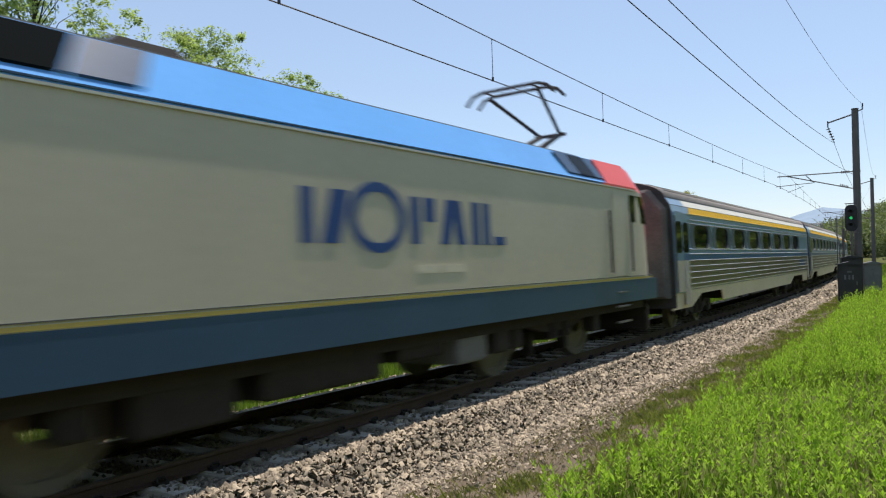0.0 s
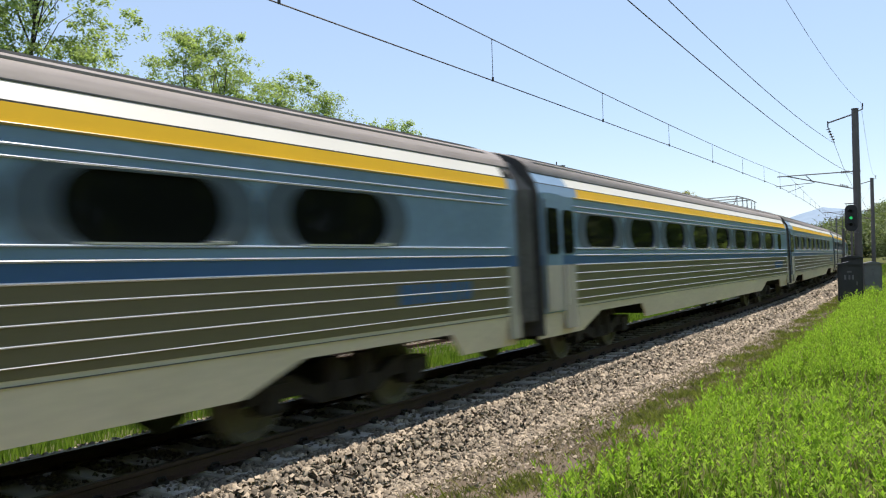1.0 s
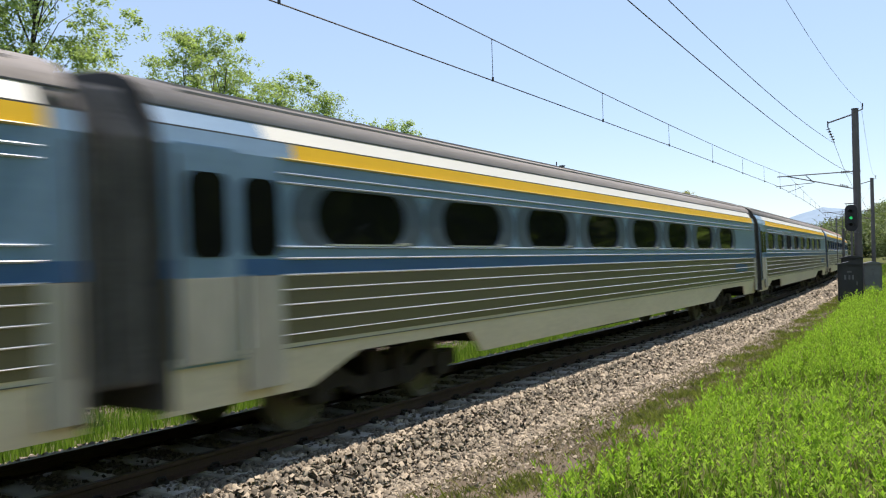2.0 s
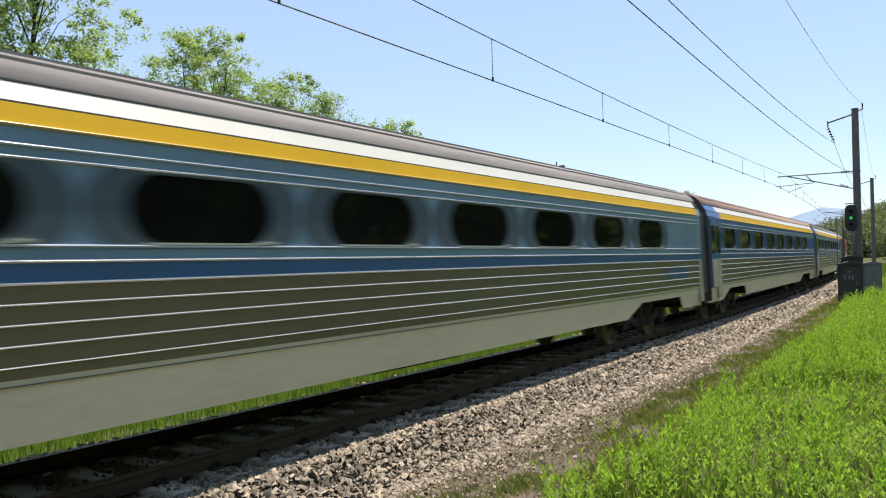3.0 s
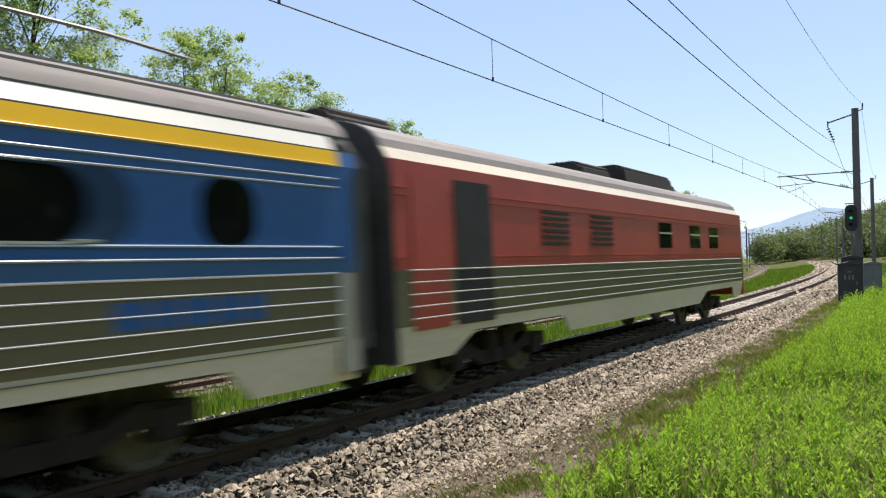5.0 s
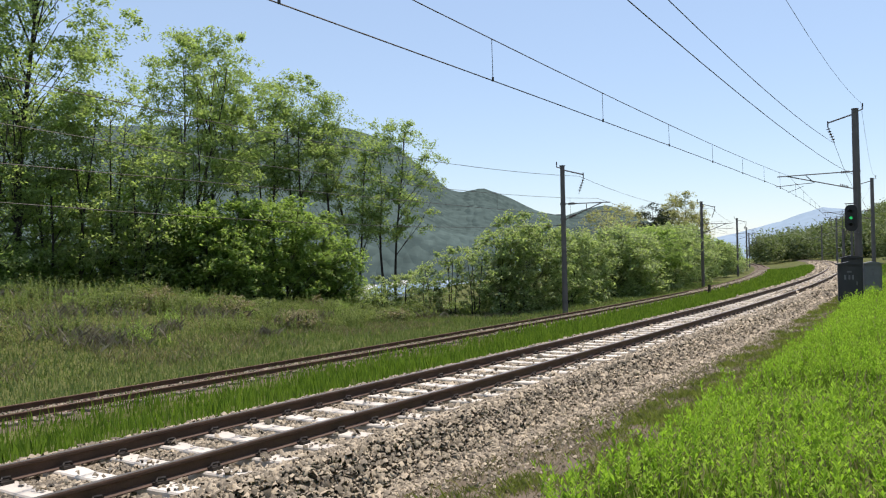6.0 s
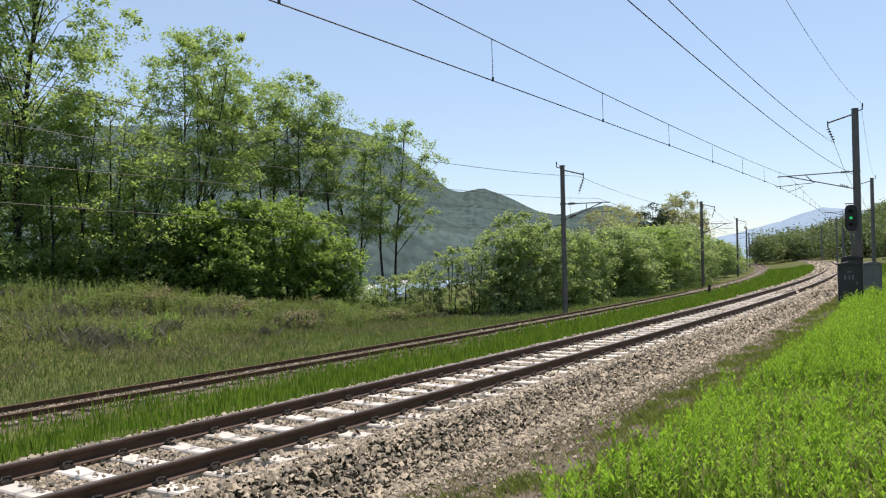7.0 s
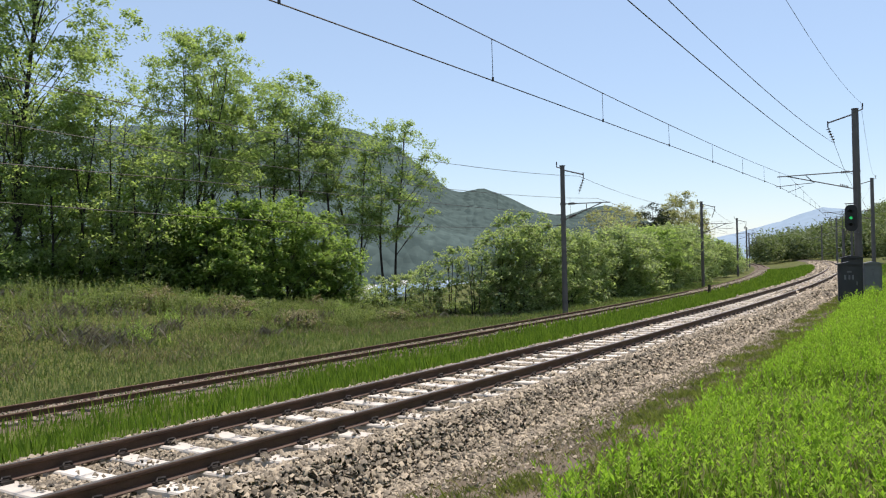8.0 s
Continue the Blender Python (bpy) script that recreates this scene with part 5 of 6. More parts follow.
# ---- trees ----
def tree_geometry(rng, height, spread, base, trunks, puffs, puff_r, per, leaf, lean=0.0, flat=0.5, droop=0.0):
    """Stems and limbs as a tube mesh, leaves as an array of quads, both about the foot of the tree.
    The crown is a loose heap of leafy sprays, each borne by a limb of its own, with gaps between them."""
    bm = bmesh.new()
    r0 = (0.0085 * height + 0.02) / trunks ** 0.4
    stems = []
    for q in range(trunks):
        ang = 2 * math.pi * (q + rng.uniform(0, 0.6)) / trunks
        way = np.array([math.cos(ang), math.sin(ang)]) * (trunks > 1)
        foot, tip = 0.25 * way, 0.45 * spread * way + rng.normal(0, 0.10 * spread, 2) + (lean * height, 0)
        h, wig = height * rng.uniform(0.84, 0.95), rng.normal(0, 0.014 * height, 2)
        pts = []
        for i in range(9):
            k = i / 8
            xy = foot + (tip - foot) * k ** 1.4 + wig * math.sin(5.2 * k)
            pts.append((xy[0], xy[1], h * k - 0.3 * (i == 0)))
        add_tube(bm, pts, [r0 * (1 - 0.88 * i / 8) + 0.01 for i in range(9)], 7)
        stems.append(np.array(pts))
    ph = rng.uniform(0, 6.28, 3)
    cs, tries = np.zeros((0, 3)), 0
    while len(cs) < puffs and tries < puffs * 30:
        tries += 1
        k, a = rng.uniform(0, 1), rng.uniform(0, 6.28)
        env = math.sqrt(max(0.0, 1 - ((k - 0.42) / 0.63) ** 2))
        rim = spread * env * (1 + 0.24 * math.sin(2 * a + ph[0] + 3 * k) + 0.16 * math.sin(3 * a + ph[1] - 7 * k))
        rr = rim * math.sqrt(rng.uniform(0.08, 1))
        z = height * (base + (1 - base) * k)
        P = stems[int(rng.integers(trunks))]
        p = np.array([np.interp(z, P[:, 2], P[:, 0]) * 0.6 + rr * math.cos(a), np.interp(z, P[:, 2], P[:, 1]) * 0.6 + rr * math.sin(a), z])
        if len(cs) and (np.linalg.norm((cs - p) * (1, 1, 1.5), axis=1) < 0.85 * puff_r).any():
            continue
        cs = np.vstack([cs, p])
    out = []
    for p in cs:
        best = None
        for P in stems:
            d = math.hypot(np.interp(p[2], P[:, 2], P[:, 0]) - p[0], np.interp(p[2], P[:, 2], P[:, 1]) - p[1])
            if best is None or d < best[0]:
                best = (d, P)
        d, P = best
        z = max(0.12 * height if base > 0.2 else 0.1, p[2] - 0.4 - 1.25 * d * rng.uniform(0.7, 1.3))
        z = min(z, P[-1, 2])
        st = np.array([np.interp(z, P[:, 2], P[:, 0]), np.interp(z, P[:, 2], P[:, 1]), z])
        mid = (st + p) / 2 + (0, 0, 0.10 * d) + rng.normal(0, 0.08 * d + 0.02, 3)
        if rng.random() < 0.4:
            add_tube(bm, [st, mid, p], [0.010 + 0.009 * d, 0.008 + 0.004 * d, 0.005], 4, cap=False)
        n, r = int(per * rng.uniform(0.6, 1.35)), puff_r * rng.uniform(0.7, 1.3)
        tw = rng.normal(0, 1, (8, 3)) * np.array([0.52, 0.52, 0.36 * flat]) * r
        tw[:, 2] += flat * r * 0.5 * (1 - (tw[:, 0] ** 2 + tw[:, 1] ** 2) / r ** 2) - droop * r * rng.uniform(0, 1, 8)
        c = p + tw[rng.integers(0, 8, n)] + rng.normal(0, 1, (n, 3)) * np.array([0.22, 0.22, 0.17]) * r
        out.append(c)
    return bm, leaf_quads(rng, np.concatenate(out), leaf)


def leaf_quads(rng, c, size, tilt=0.55):
    """Pointed leaves about the places c, more flat than upright."""
    n = len(c)
    a = rng.uniform(0, 2 * math.pi, n)
    u = np.stack([np.cos(a), np.sin(a), rng.normal(-0.25, tilt, n)], -1)
    u /= np.linalg.norm(u, axis=1, keepdims=True)
    w = np.stack([-np.sin(a), np.cos(a), rng.normal(0, tilt, n)], -1)
    w /= np.linalg.norm(w, axis=1, keepdims=True)
    ln = size * rng.uniform(0.6, 1.35, (n, 1))
    return np.stack([c - u * ln, c - w * ln * 0.5 + u * ln * 0.1, c + u * ln, c + w * ln * 0.5 + u * ln * 0.1], 1)


def plant_tree(kind, label, category, s, v, rng, leaf_mat, group="", top=None, **kw):
    """A tree on the ground at (s, v); top: the height of its crown's top over the main rails."""
    z = float(ground_height(np.array(s), np.array(v)))
    if top is not None:
        kw["height"] = top - z
    t = tagged(new(kind), label, category, group=group)
    t.matrix_basis = Matrix.Translation(on_track(s, v, z)) @ Matrix.Rotation(rng.uniform(0, 6.28), 4, "Z")
    bm, lv = tree_geometry(rng, **kw)
    part("trunk", bm, BARK, t, "dark bark trunk with limbs", smooth=True)
    quads("crown", lv, leaf_mat, t)
    return t


def bank_place(b, v):
    """The s for a direction from the camera; towards the edge of the view the line of sight grazes the start of the strip."""
    return at_bearing(b, v, -40.0)


def build_big_trees():
    rng = np.random.default_rng(21)
    # direction, distance from the line, height of the top, spread, stems, share of bare stem, sprays
    tall = [(-28.6, 31, 20.5, 4.9, 1, 0.40, 150), (-31.5, 35, 19.0, 4.6, 1, 0.40, 100), (-17.9, 31, 15.8, 3.8, 3, 0.42, 125), (-16.4, 33, 13.4, 2.6, 1, 0.50, 46), (-14.8, 33, 14.7, 2.1, 1, 0.56, 48),
            (-12.8, 33, 14.4, 2.3, 2, 0.52, 54), (-10.6, 32, 15.3, 2.8, 2, 0.52, 74), (-8.6, 31.5, 14.2, 2.1, 1, 0.54, 46), (-6.6, 30, 12.2, 2.9, 2, 0.42, 72), (-3.7, 29, 12.9, 3.0, 2, 0.40, 80)]
    for b, v, top, sp, tr, base, pf in tall:
        plant_tree("acacia_tree", "tall acacia tree with bare dark trunk and airy light green crown", "tree", bank_place(b, v), v, rng, LEAF_A, "acacia trees on the bank",
                   top=top, spread=sp, base=base, trunks=tr, puffs=pf, puff_r=0.78, per=200, leaf=0.10, flat=0.6, droop=0.15)
    young = [(-30.4, 29, 9.4, 2.6), (-27.0, 30, 8.6, 2.4), (-25.3, 29.5, 10.4, 2.4), (-23.2, 30, 11.0, 2.7), (-21.4, 29, 8.8, 2.4), (-19.9, 29.5, 7.4, 2.2)]
    for b, v, top, sp in young:
        plant_tree("young_tree", "slim young acacia tree with bright green leaves", "tree", bank_place(b, v), v, rng, LEAF_A, "young trees on the bank",
                   top=top, spread=sp, base=0.16, trunks=2, puffs=64, puff_r=0.70, per=110, leaf=0.10, droop=0.1)
    for k in range(11):
        b = -31.5 + 2.1 * k
        plant_tree("young_tree", "low leafy young tree filling the wood behind the bank", "tree", bank_place(b, 35), 35, rng, LEAF_B, "young trees on the bank",
                   top=float(np.interp(b, (-31, -20, -17, -8), (7.6, 6.2, 3.6, 2.4))) + rng.uniform(-0.6, 0.6), spread=2.9, base=0.03, trunks=2, puffs=40, puff_r=0.95, per=80, leaf=0.15)


def build_bushes():
    rng = np.random.default_rng(31)
    thick = [(-17.4, 27.4, 4.6, 2.1), (-15.9, 27.0, 5.1, 2.3), (-13.9, 27.0, 5.5, 2.5), (-11.8, 27.2, 5.6, 2.6), (-9.8, 27.0, 5.0, 2.3), (-8.3, 26.5, 3.2, 1.7)]
    for b, v, top, sp in thick:
        plant_tree("bush", "dense dark green broad-leaved bush on the bank", "bush", bank_place(b, v), v, rng, LEAF_B, "bushes on the bank",
                   top=top, spread=sp, base=0.04, trunks=3, puffs=110, puff_r=0.60, per=120, leaf=0.115, flat=0.6)
    # sparse growth before the valley
    for b, v, top, sp in ((-5.6, 25.0, 0.2, 1.2), (-4.6, 23.0, 0.9, 1.3), (-2.8, 22.0, 1.1, 1.2), (-1.0, 20.0, 1.6, 1.2), (0.6, 18.8, 2.5, 1.5), (2.3, 17.6, 2.3, 1.4)):
        plant_tree("bush", "thin pale green bush at the edge of the valley", "bush", at_bearing(b, v), v, rng, LEAF_C, "bushes beside the lower track",
                   top=top, spread=sp, base=0.10, trunks=3, puffs=34, puff_r=0.42, per=85, leaf=0.085, droop=0.4)
    for b, v, top, sp in ((4.2, 16.6, 3.6, 1.7), (5.6, 16.4, 4.8, 2.2), (7.2, 16.3, 4.2, 1.9), (9.2, 16.2, 4.0, 2.2), (10.6, 16.2, 3.2, 2.0)):
        plant_tree("bush", "pale green bush with drooping leaves beside the lower track", "bush", at_bearing(b, v), v, rng, LEAF_C, "bushes beside the lower track",
                   top=top, spread=sp, base=0.04, trunks=3, puffs=105, puff_r=0.55, per=110, leaf=0.105, droop=0.5, flat=0.6)
    rest = [(12.2, 16.6, 6.0, 2.9), (13.4, 16.2, 5.6, 2.9), (14.6, 16.4, 6.2, 3.1), (15.6, 16.4, 6.4, 3.2), (16.5, 16.8, 7.0, 3.4), (17.3, 17.4, 7.2, 3.7), (18.1, 17.4, 6.6, 3.7), (19.0, 17.4, 5.6, 3.4), (19.8, 18.0, 5.4, 3.4), (20.3, 20.0, 5.4, 3.4)]
    for b, v, h, sp in rest:
        plant_tree("bush", "mid-green bush in the thicket along the lower track", "bush", at_bearing(b, v), v, rng, LEAF_C if rng.random() < 0.6 else LEAF_B, "bushes beside the lower track",
                   height=h, spread=sp, base=0.04, trunks=3, puffs=110, puff_r=0.85, per=95, leaf=0.16, droop=0.3, flat=0.6)
    for b, v, h, sp in ((11.6, 27.0, 10.6, 3.2), (12.9, 28.0, 11.8, 3.4), (14.0, 30.0, 12.0, 3.4)):
        plant_tree("young_tree", "thin budding tree with olive-brown foliage", "tree", at_bearing(b, v), v, rng, LEAF_D, "budding trees beyond the thicket",
                   height=h, spread=sp, base=0.25, trunks=2, puffs=80, puff_r=0.8, per=60, leaf=0.15)
    for b, v, h, sp in ((17.1, 26.0, 16.5, 3.6), (18.0, 27.0, 14.0, 3.4), (16.3, 27.0, 12.5, 2.8)):
        plant_tree("budding_tree", "tall tree with sparse olive-yellow foliage behind the thicket", "tree", at_bearing(b, v), v, rng, LEAF_D, "budding trees beyond the thicket",
                   height=h, spread=sp, base=0.25, trunks=2, puffs=130, puff_r=0.9, per=90, leaf=0.17)
    for b, v, h in ((15.2, 24.0, 12.0), (15.7, 24.5, 11.2)):
        plant_tree("pine_tree", "dark flat-crowned pine behind the thicket", "tree", at_bearing(b, v), v, rng, PINE, "pines",
                   height=h, spread=2.0, base=0.68, trunks=1, puffs=24, puff_r=0.8, per=110, leaf=0.14, flat=0.35)


def build_shrubs():
    """Knee- to head-high shrubs and dead brush on the rough bank."""
    rng = np.random.default_rng(37)
    for k in range(84):
        s, v = rng.uniform(-10, 42), rng.uniform(19.0, 29.0)
        dead = rng.random() < 0.4
        plant_tree("shrub", "tangle of dead brown twigs on the bank" if dead else "low olive-green shrub on the rough bank", "shrub", s, v, rng, STRAW if dead else BRUSH, "shrubs on the bank",
                   height=rng.uniform(0.4, 1.1), spread=rng.uniform(0.6, 1.5), base=0.05, trunks=3, puffs=30, puff_r=0.26, per=46, leaf=0.05)
    for k in range(14):
        b = -31.0 + 1.2 * k
        plant_tree("shrub", "leafy green shrub at the edge of the wood", "shrub", bank_place(b, 30.5), 30.5 + rng.uniform(-1, 1), rng, LEAF_B, "shrubs on the bank",
                   height=rng.uniform(1.4, 2.6), spread=rng.uniform(1.1, 1.6), base=0.03, trunks=2, puffs=30, puff_r=0.5, per=70, leaf=0.10)


build_big_trees()
build_bushes()
build_shrubs()


# ---- woods far off and behind the camera ----
def canopy(name, places, rng, leaf_mat, per, size, label):
    """A far wood as one mass of leafy crowns: rows of (x, y, z, radius, height)."""
    out = []
    for x, y, z, r, h in places:
        d = rng.normal(0, 1, (per, 3))
        d /= np.linalg.norm(d, axis=1, keepdims=True)
        d *= rng.uniform(0.55, 1.05, (per, 1))
        c = np.array([x, y, z + h * 0.5]) + d * np.array([r, r, h * 0.5]) * (1 + 0.25 * rng.normal(0, 1, (per, 1)))
        c[:, 2] = np.maximum(c[:, 2], z + 0.2)
        out.append(leaf_quads(rng, c, size))
    return tagged(quads(name, np.concatenate(out), leaf_mat), label, "woodland", kind="stuff")


def build_woods():
    rng = np.random.default_rng(41)
    # wooded rise beyond the bend
    pl, pl2 = [], []
    for k in range(620):
        b, d = radians(rng.uniform(21.9, 36.0)), rng.uniform(270, 520)
        rise = np.interp(math.degrees(b), (21.9, 22.6, 25.6, 27.6, 29.8, 36.0), (0.0, 1.5, 9.0, 15.0, 23.0, 29.0)) * np.interp(d, (270, 330, 520), (0.0, 0.45, 1.0))
        row = (d * math.sin(b), d * math.cos(b), rise - 1.0, rng.uniform(2.6, 4.6), rng.uniform(6, 11))
        (pl if rng.random() < 0.78 else pl2).append(row)
    canopy("far_woods", pl, rng, LEAF_FAR, 260, 0.55, "dense mixed wood on a low hill beyond the bend")
    canopy("far_woods", pl2, rng, LEAF_FAR_PALE, 260, 0.55, "paler trees of the wood on the low hill")
    verts, faces = [], []
    bs, ds = np.radians(np.linspace(20.5, 60, 24)), (255, 300, 340, 420, 520, 700)
    for b in bs:
        for d in ds:
            rise = np.interp(math.degrees(b), (21.9, 22.6, 25.6, 27.6, 29.8, 36.0, 60), (0.0, 1.5, 9.0, 15.0, 23.0, 29.0, 30)) * np.interp(d, (270, 330, 520, 700), (0.0, 0.45, 1.0, 0.6))
            verts.append((d * math.sin(b), d * math.cos(b), rise - 2.2))
    n = len(ds)
    for i in range(len(bs) - 1):
        for j in range(n - 1):
            faces.append((i * n + j, (i + 1) * n + j, (i + 1) * n + j + 1, i * n + j + 1))
    tagged(raw("wooded_hill", verts, faces, GROUND_GREEN, smooth=True), "low green hill under the wood beyond the bend", "hill", kind="structure")
    # roadside trees closer in, on the outside of the bend
    near = []
    for k in range(46):
        s, v = rng.uniform(95, 200), rng.uniform(-34, -13)
        x, y, a = track(s, v)
        near.append((float(x), float(y), 0.0, rng.uniform(2.0, 3.6), rng.uniform(4.5, 8.5)))
    canopy("outer_thicket", near, rng, LEAF_FAR_PALE, 900, 0.26, "light green trees on the outside of the bend")
    # wood behind and beside the camera
    back = []
    for k in range(230):
        s, v = rng.uniform(-110, 150), rng.uniform(-46, -22)
        x, y, a = track(s, v)
        back.append((float(x), float(y), 0.0 + (-v - 22) * 0.25, rng.uniform(3, 4.6), rng.uniform(9, 14)))
    canopy("hillside_wood", back, rng, LEAF_B, 130, 1.05, "dense green wood on the slope beside the field")
    verts, faces = [], []
    ss = np.linspace(-140, 160, 30)
    for s in ss:
        for v, z in ((-20, -0.3), (-30, 2.5), (-46, 7.0), (-60, 9.0)):
            x, y, a = track(s, v)
            verts.append((float(x), float(y), z))
    for i in range(len(ss) - 1):
        for j in range(3):
            faces.append((i * 4 + j, (i + 1) * 4 + j, (i + 1) * 4 + j + 1, i * 4 + j + 1))
    tagged(raw("hillside", verts, faces, GROUND_GREEN, smooth=True), "green slope under the wood beside the field", "hill", kind="structure")


build_woods()


def build_mountains():
    """Forested ridges across the valley; heights over the plain by direction."""
    def ridge(name, bearing, height, dist, depth, mat, label, bumps, lift=-14.0, category="mountain"):
        bs = np.linspace(bearing[0], bearing[-1], 150)
        hs = np.interp(bs, bearing, height)
        rows = 26
        verts, faces = [], []
        for i, b in enumerate(bs):
            for j in range(rows):
                t = j / (rows - 1)
                d = dist - depth * (1 - t)
                x, y = d * math.sin(radians(b)), d * math.cos(radians(b))
                h = hs[i] * (t ** 0.85)
                h += bumps * t * (1.15 - t) * float(wobble(np.array(x), np.array(y), 0.011, 4)) * 2.0 + bumps * 0.04 * float(wobble(np.array(x), np.array(y), 0.07, 9)) * min(1, t * 3)
                verts.append((x, y, lift + h))
        for i in range(len(bs) - 1):
            for j in range(rows - 1):
                faces.append((i * rows + j, (i + 1) * rows + j, (i + 1) * rows + j + 1, i * rows + j + 1))
        ob = raw(name, verts, faces, mat, smooth=True)
        tagged(ob, label, category, kind="structure")
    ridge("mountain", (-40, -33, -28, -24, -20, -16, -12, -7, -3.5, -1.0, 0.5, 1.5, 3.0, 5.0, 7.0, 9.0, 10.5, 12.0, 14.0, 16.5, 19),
          (210, 190, 172, 165, 168, 160, 168, 170, 150, 118, 100, 96, 100, 86, 70, 64, 70, 73, 62, 40, 10), 900, 480, MOUNTAIN, "steep forested mountain ridge across the river, tinted with painted haze", 16)
    ridge("far_mountain", (16, 19, 21.5, 23.5, 25, 26.2, 27.5, 29, 31, 36), (60, 100, 140, 175, 215, 240, 225, 205, 180, 140), 4200, 1200, MOUNTAIN_FAR, "mountains on the horizon, pale blue from painted haze", 12)


build_mountains()


def build_valley():
    r = raw("river", [(-900, 330, -12.3), (300, 420, -12.3), (320, 520, -12.3), (-900, 450, -12.3)], [(0, 1, 2, 3)], RIVER)
    tagged(r, "pale river on the valley floor", "river", kind="structure")
    for b, d, w, l, mat in ((-3.6, 250, 9, 16, ROOF_BLUE), (-1.2, 270, 8, 14, ROOF_BLUE), (-2.6, 310, 9, 12, WALL_PALE), (1.2, 300, 8, 18, ROOF_BLUE), (-5.0, 260, 8, 12, WALL_PALE)):
        h = tagged(new("farm_shed"), "low farm shed with a coloured sheet roof in the valley", "shed", group="farm sheds")
        h.matrix_basis = Matrix.Translation((d * math.sin(radians(b)), d * math.cos(radians(b)), -12.5)) @ pose(0, 0, 0, 0, 0, 12 * b)
        part("wall", box(-l / 2, l / 2, -w / 2, w / 2, 0, 4.2), WALL_PALE, h)
        part("roof", along_x([(-w / 2 - 0.5, 4.0), (0, 6.4), (w / 2 + 0.5, 4.0), (w / 2 + 0.5, 4.2), (0, 6.6), (-w / 2 - 0.5, 4.2)], -l / 2 - 0.4, l / 2 + 0.4), mat, h)


build_valley()


# ---- grass and weeds ----
def blades(name, s, v, height, width, mat, rng, lean=0.35, z_off=-0.02):
    n = len(s)
    x, y, a = track(s, v)
    z = ground_height(s, v) + z_off
    ang = rng.uniform(0, 2 * math.pi, n)
    dx, dy = np.cos(ang) * width / 2, np.sin(ang) * width / 2
    la, lm = rng.uniform(0, 2 * math.pi, n), rng.uniform(0.05, lean, n) * height
    tx, ty = np.cos(la) * lm, np.sin(la) * lm
    base = np.stack([x, y, z], -1)
    side = np.stack([dx, dy, np.zeros(n)], -1)
    top = base + np.stack([tx, ty, height], -1)
    mid = base + np.stack([tx * 0.35, ty * 0.35, height * 0.6], -1)
    return np.stack([base - side, base + side, mid + side * 0.8, top], 1)


def weed_leaves(s, v, height, rng, per=12, size=0.05):
    """Leafy upright plants: a stem with pairs of pointed leaves, each pair turned a quarter from the one below."""
    n = len(s)
    x, y, a = track(s, v)
    z = ground_height(s, v)
    base, up = np.stack([x, y, z], -1), np.array([0.0, 0.0, 1.0])
    lean = np.concatenate([rng.normal(0, 0.12, (n, 2)) * height[:, None], np.zeros((n, 1))], 1)
    a0, out = rng.uniform(0, 2 * math.pi, n), []
    tiers = max(2, per // 2)
    for k in range(tiers):
        t = 0.28 + 0.72 * k / (tiers - 1) + rng.normal(0, 0.03, n)
        c = base + lean * (t * t)[:, None] + up * (height * t)[:, None]
        for turn in (0.0, math.pi):
            b = a0 + k * math.pi / 2 + turn + rng.normal(0, 0.3, n)
            ln = (size * 2.4 * (1.15 - 0.5 * t) * rng.uniform(0.7, 1.25, n))[:, None]
            h, w = np.stack([np.cos(b), np.sin(b), 0 * b], -1), np.stack([-np.sin(b), np.cos(b), 0 * b], -1)
            u = h * 0.62 + up * (0.45 + 0.6 * t + rng.normal(0, 0.2, n))[:, None]
            out.append(np.stack([c, c + u * ln * 0.5 + w * ln * 0.15, c + u * ln - up * ln * 0.2, c + u * ln * 0.5 - w * ln * 0.15], 1))
    side = np.stack([np.cos(a0), np.sin(a0), 0 * a0], -1) * size * 0.05
    tip = base + lean + up * height[:, None]
    out.append(np.stack([base - side, base + side, tip + side * 0.5, tip - side * 0.5], 1))
    return np.concatenate(out)


def scatter(rng, n, s0, s1, v0, v1, edge=None):
    s, v = rng.uniform(s0, s1, n), rng.uniform(v0, v1, n)
    if edge is not None:
        k = edge(s, v)
        s, v = s[k], v[k]
    return s, v


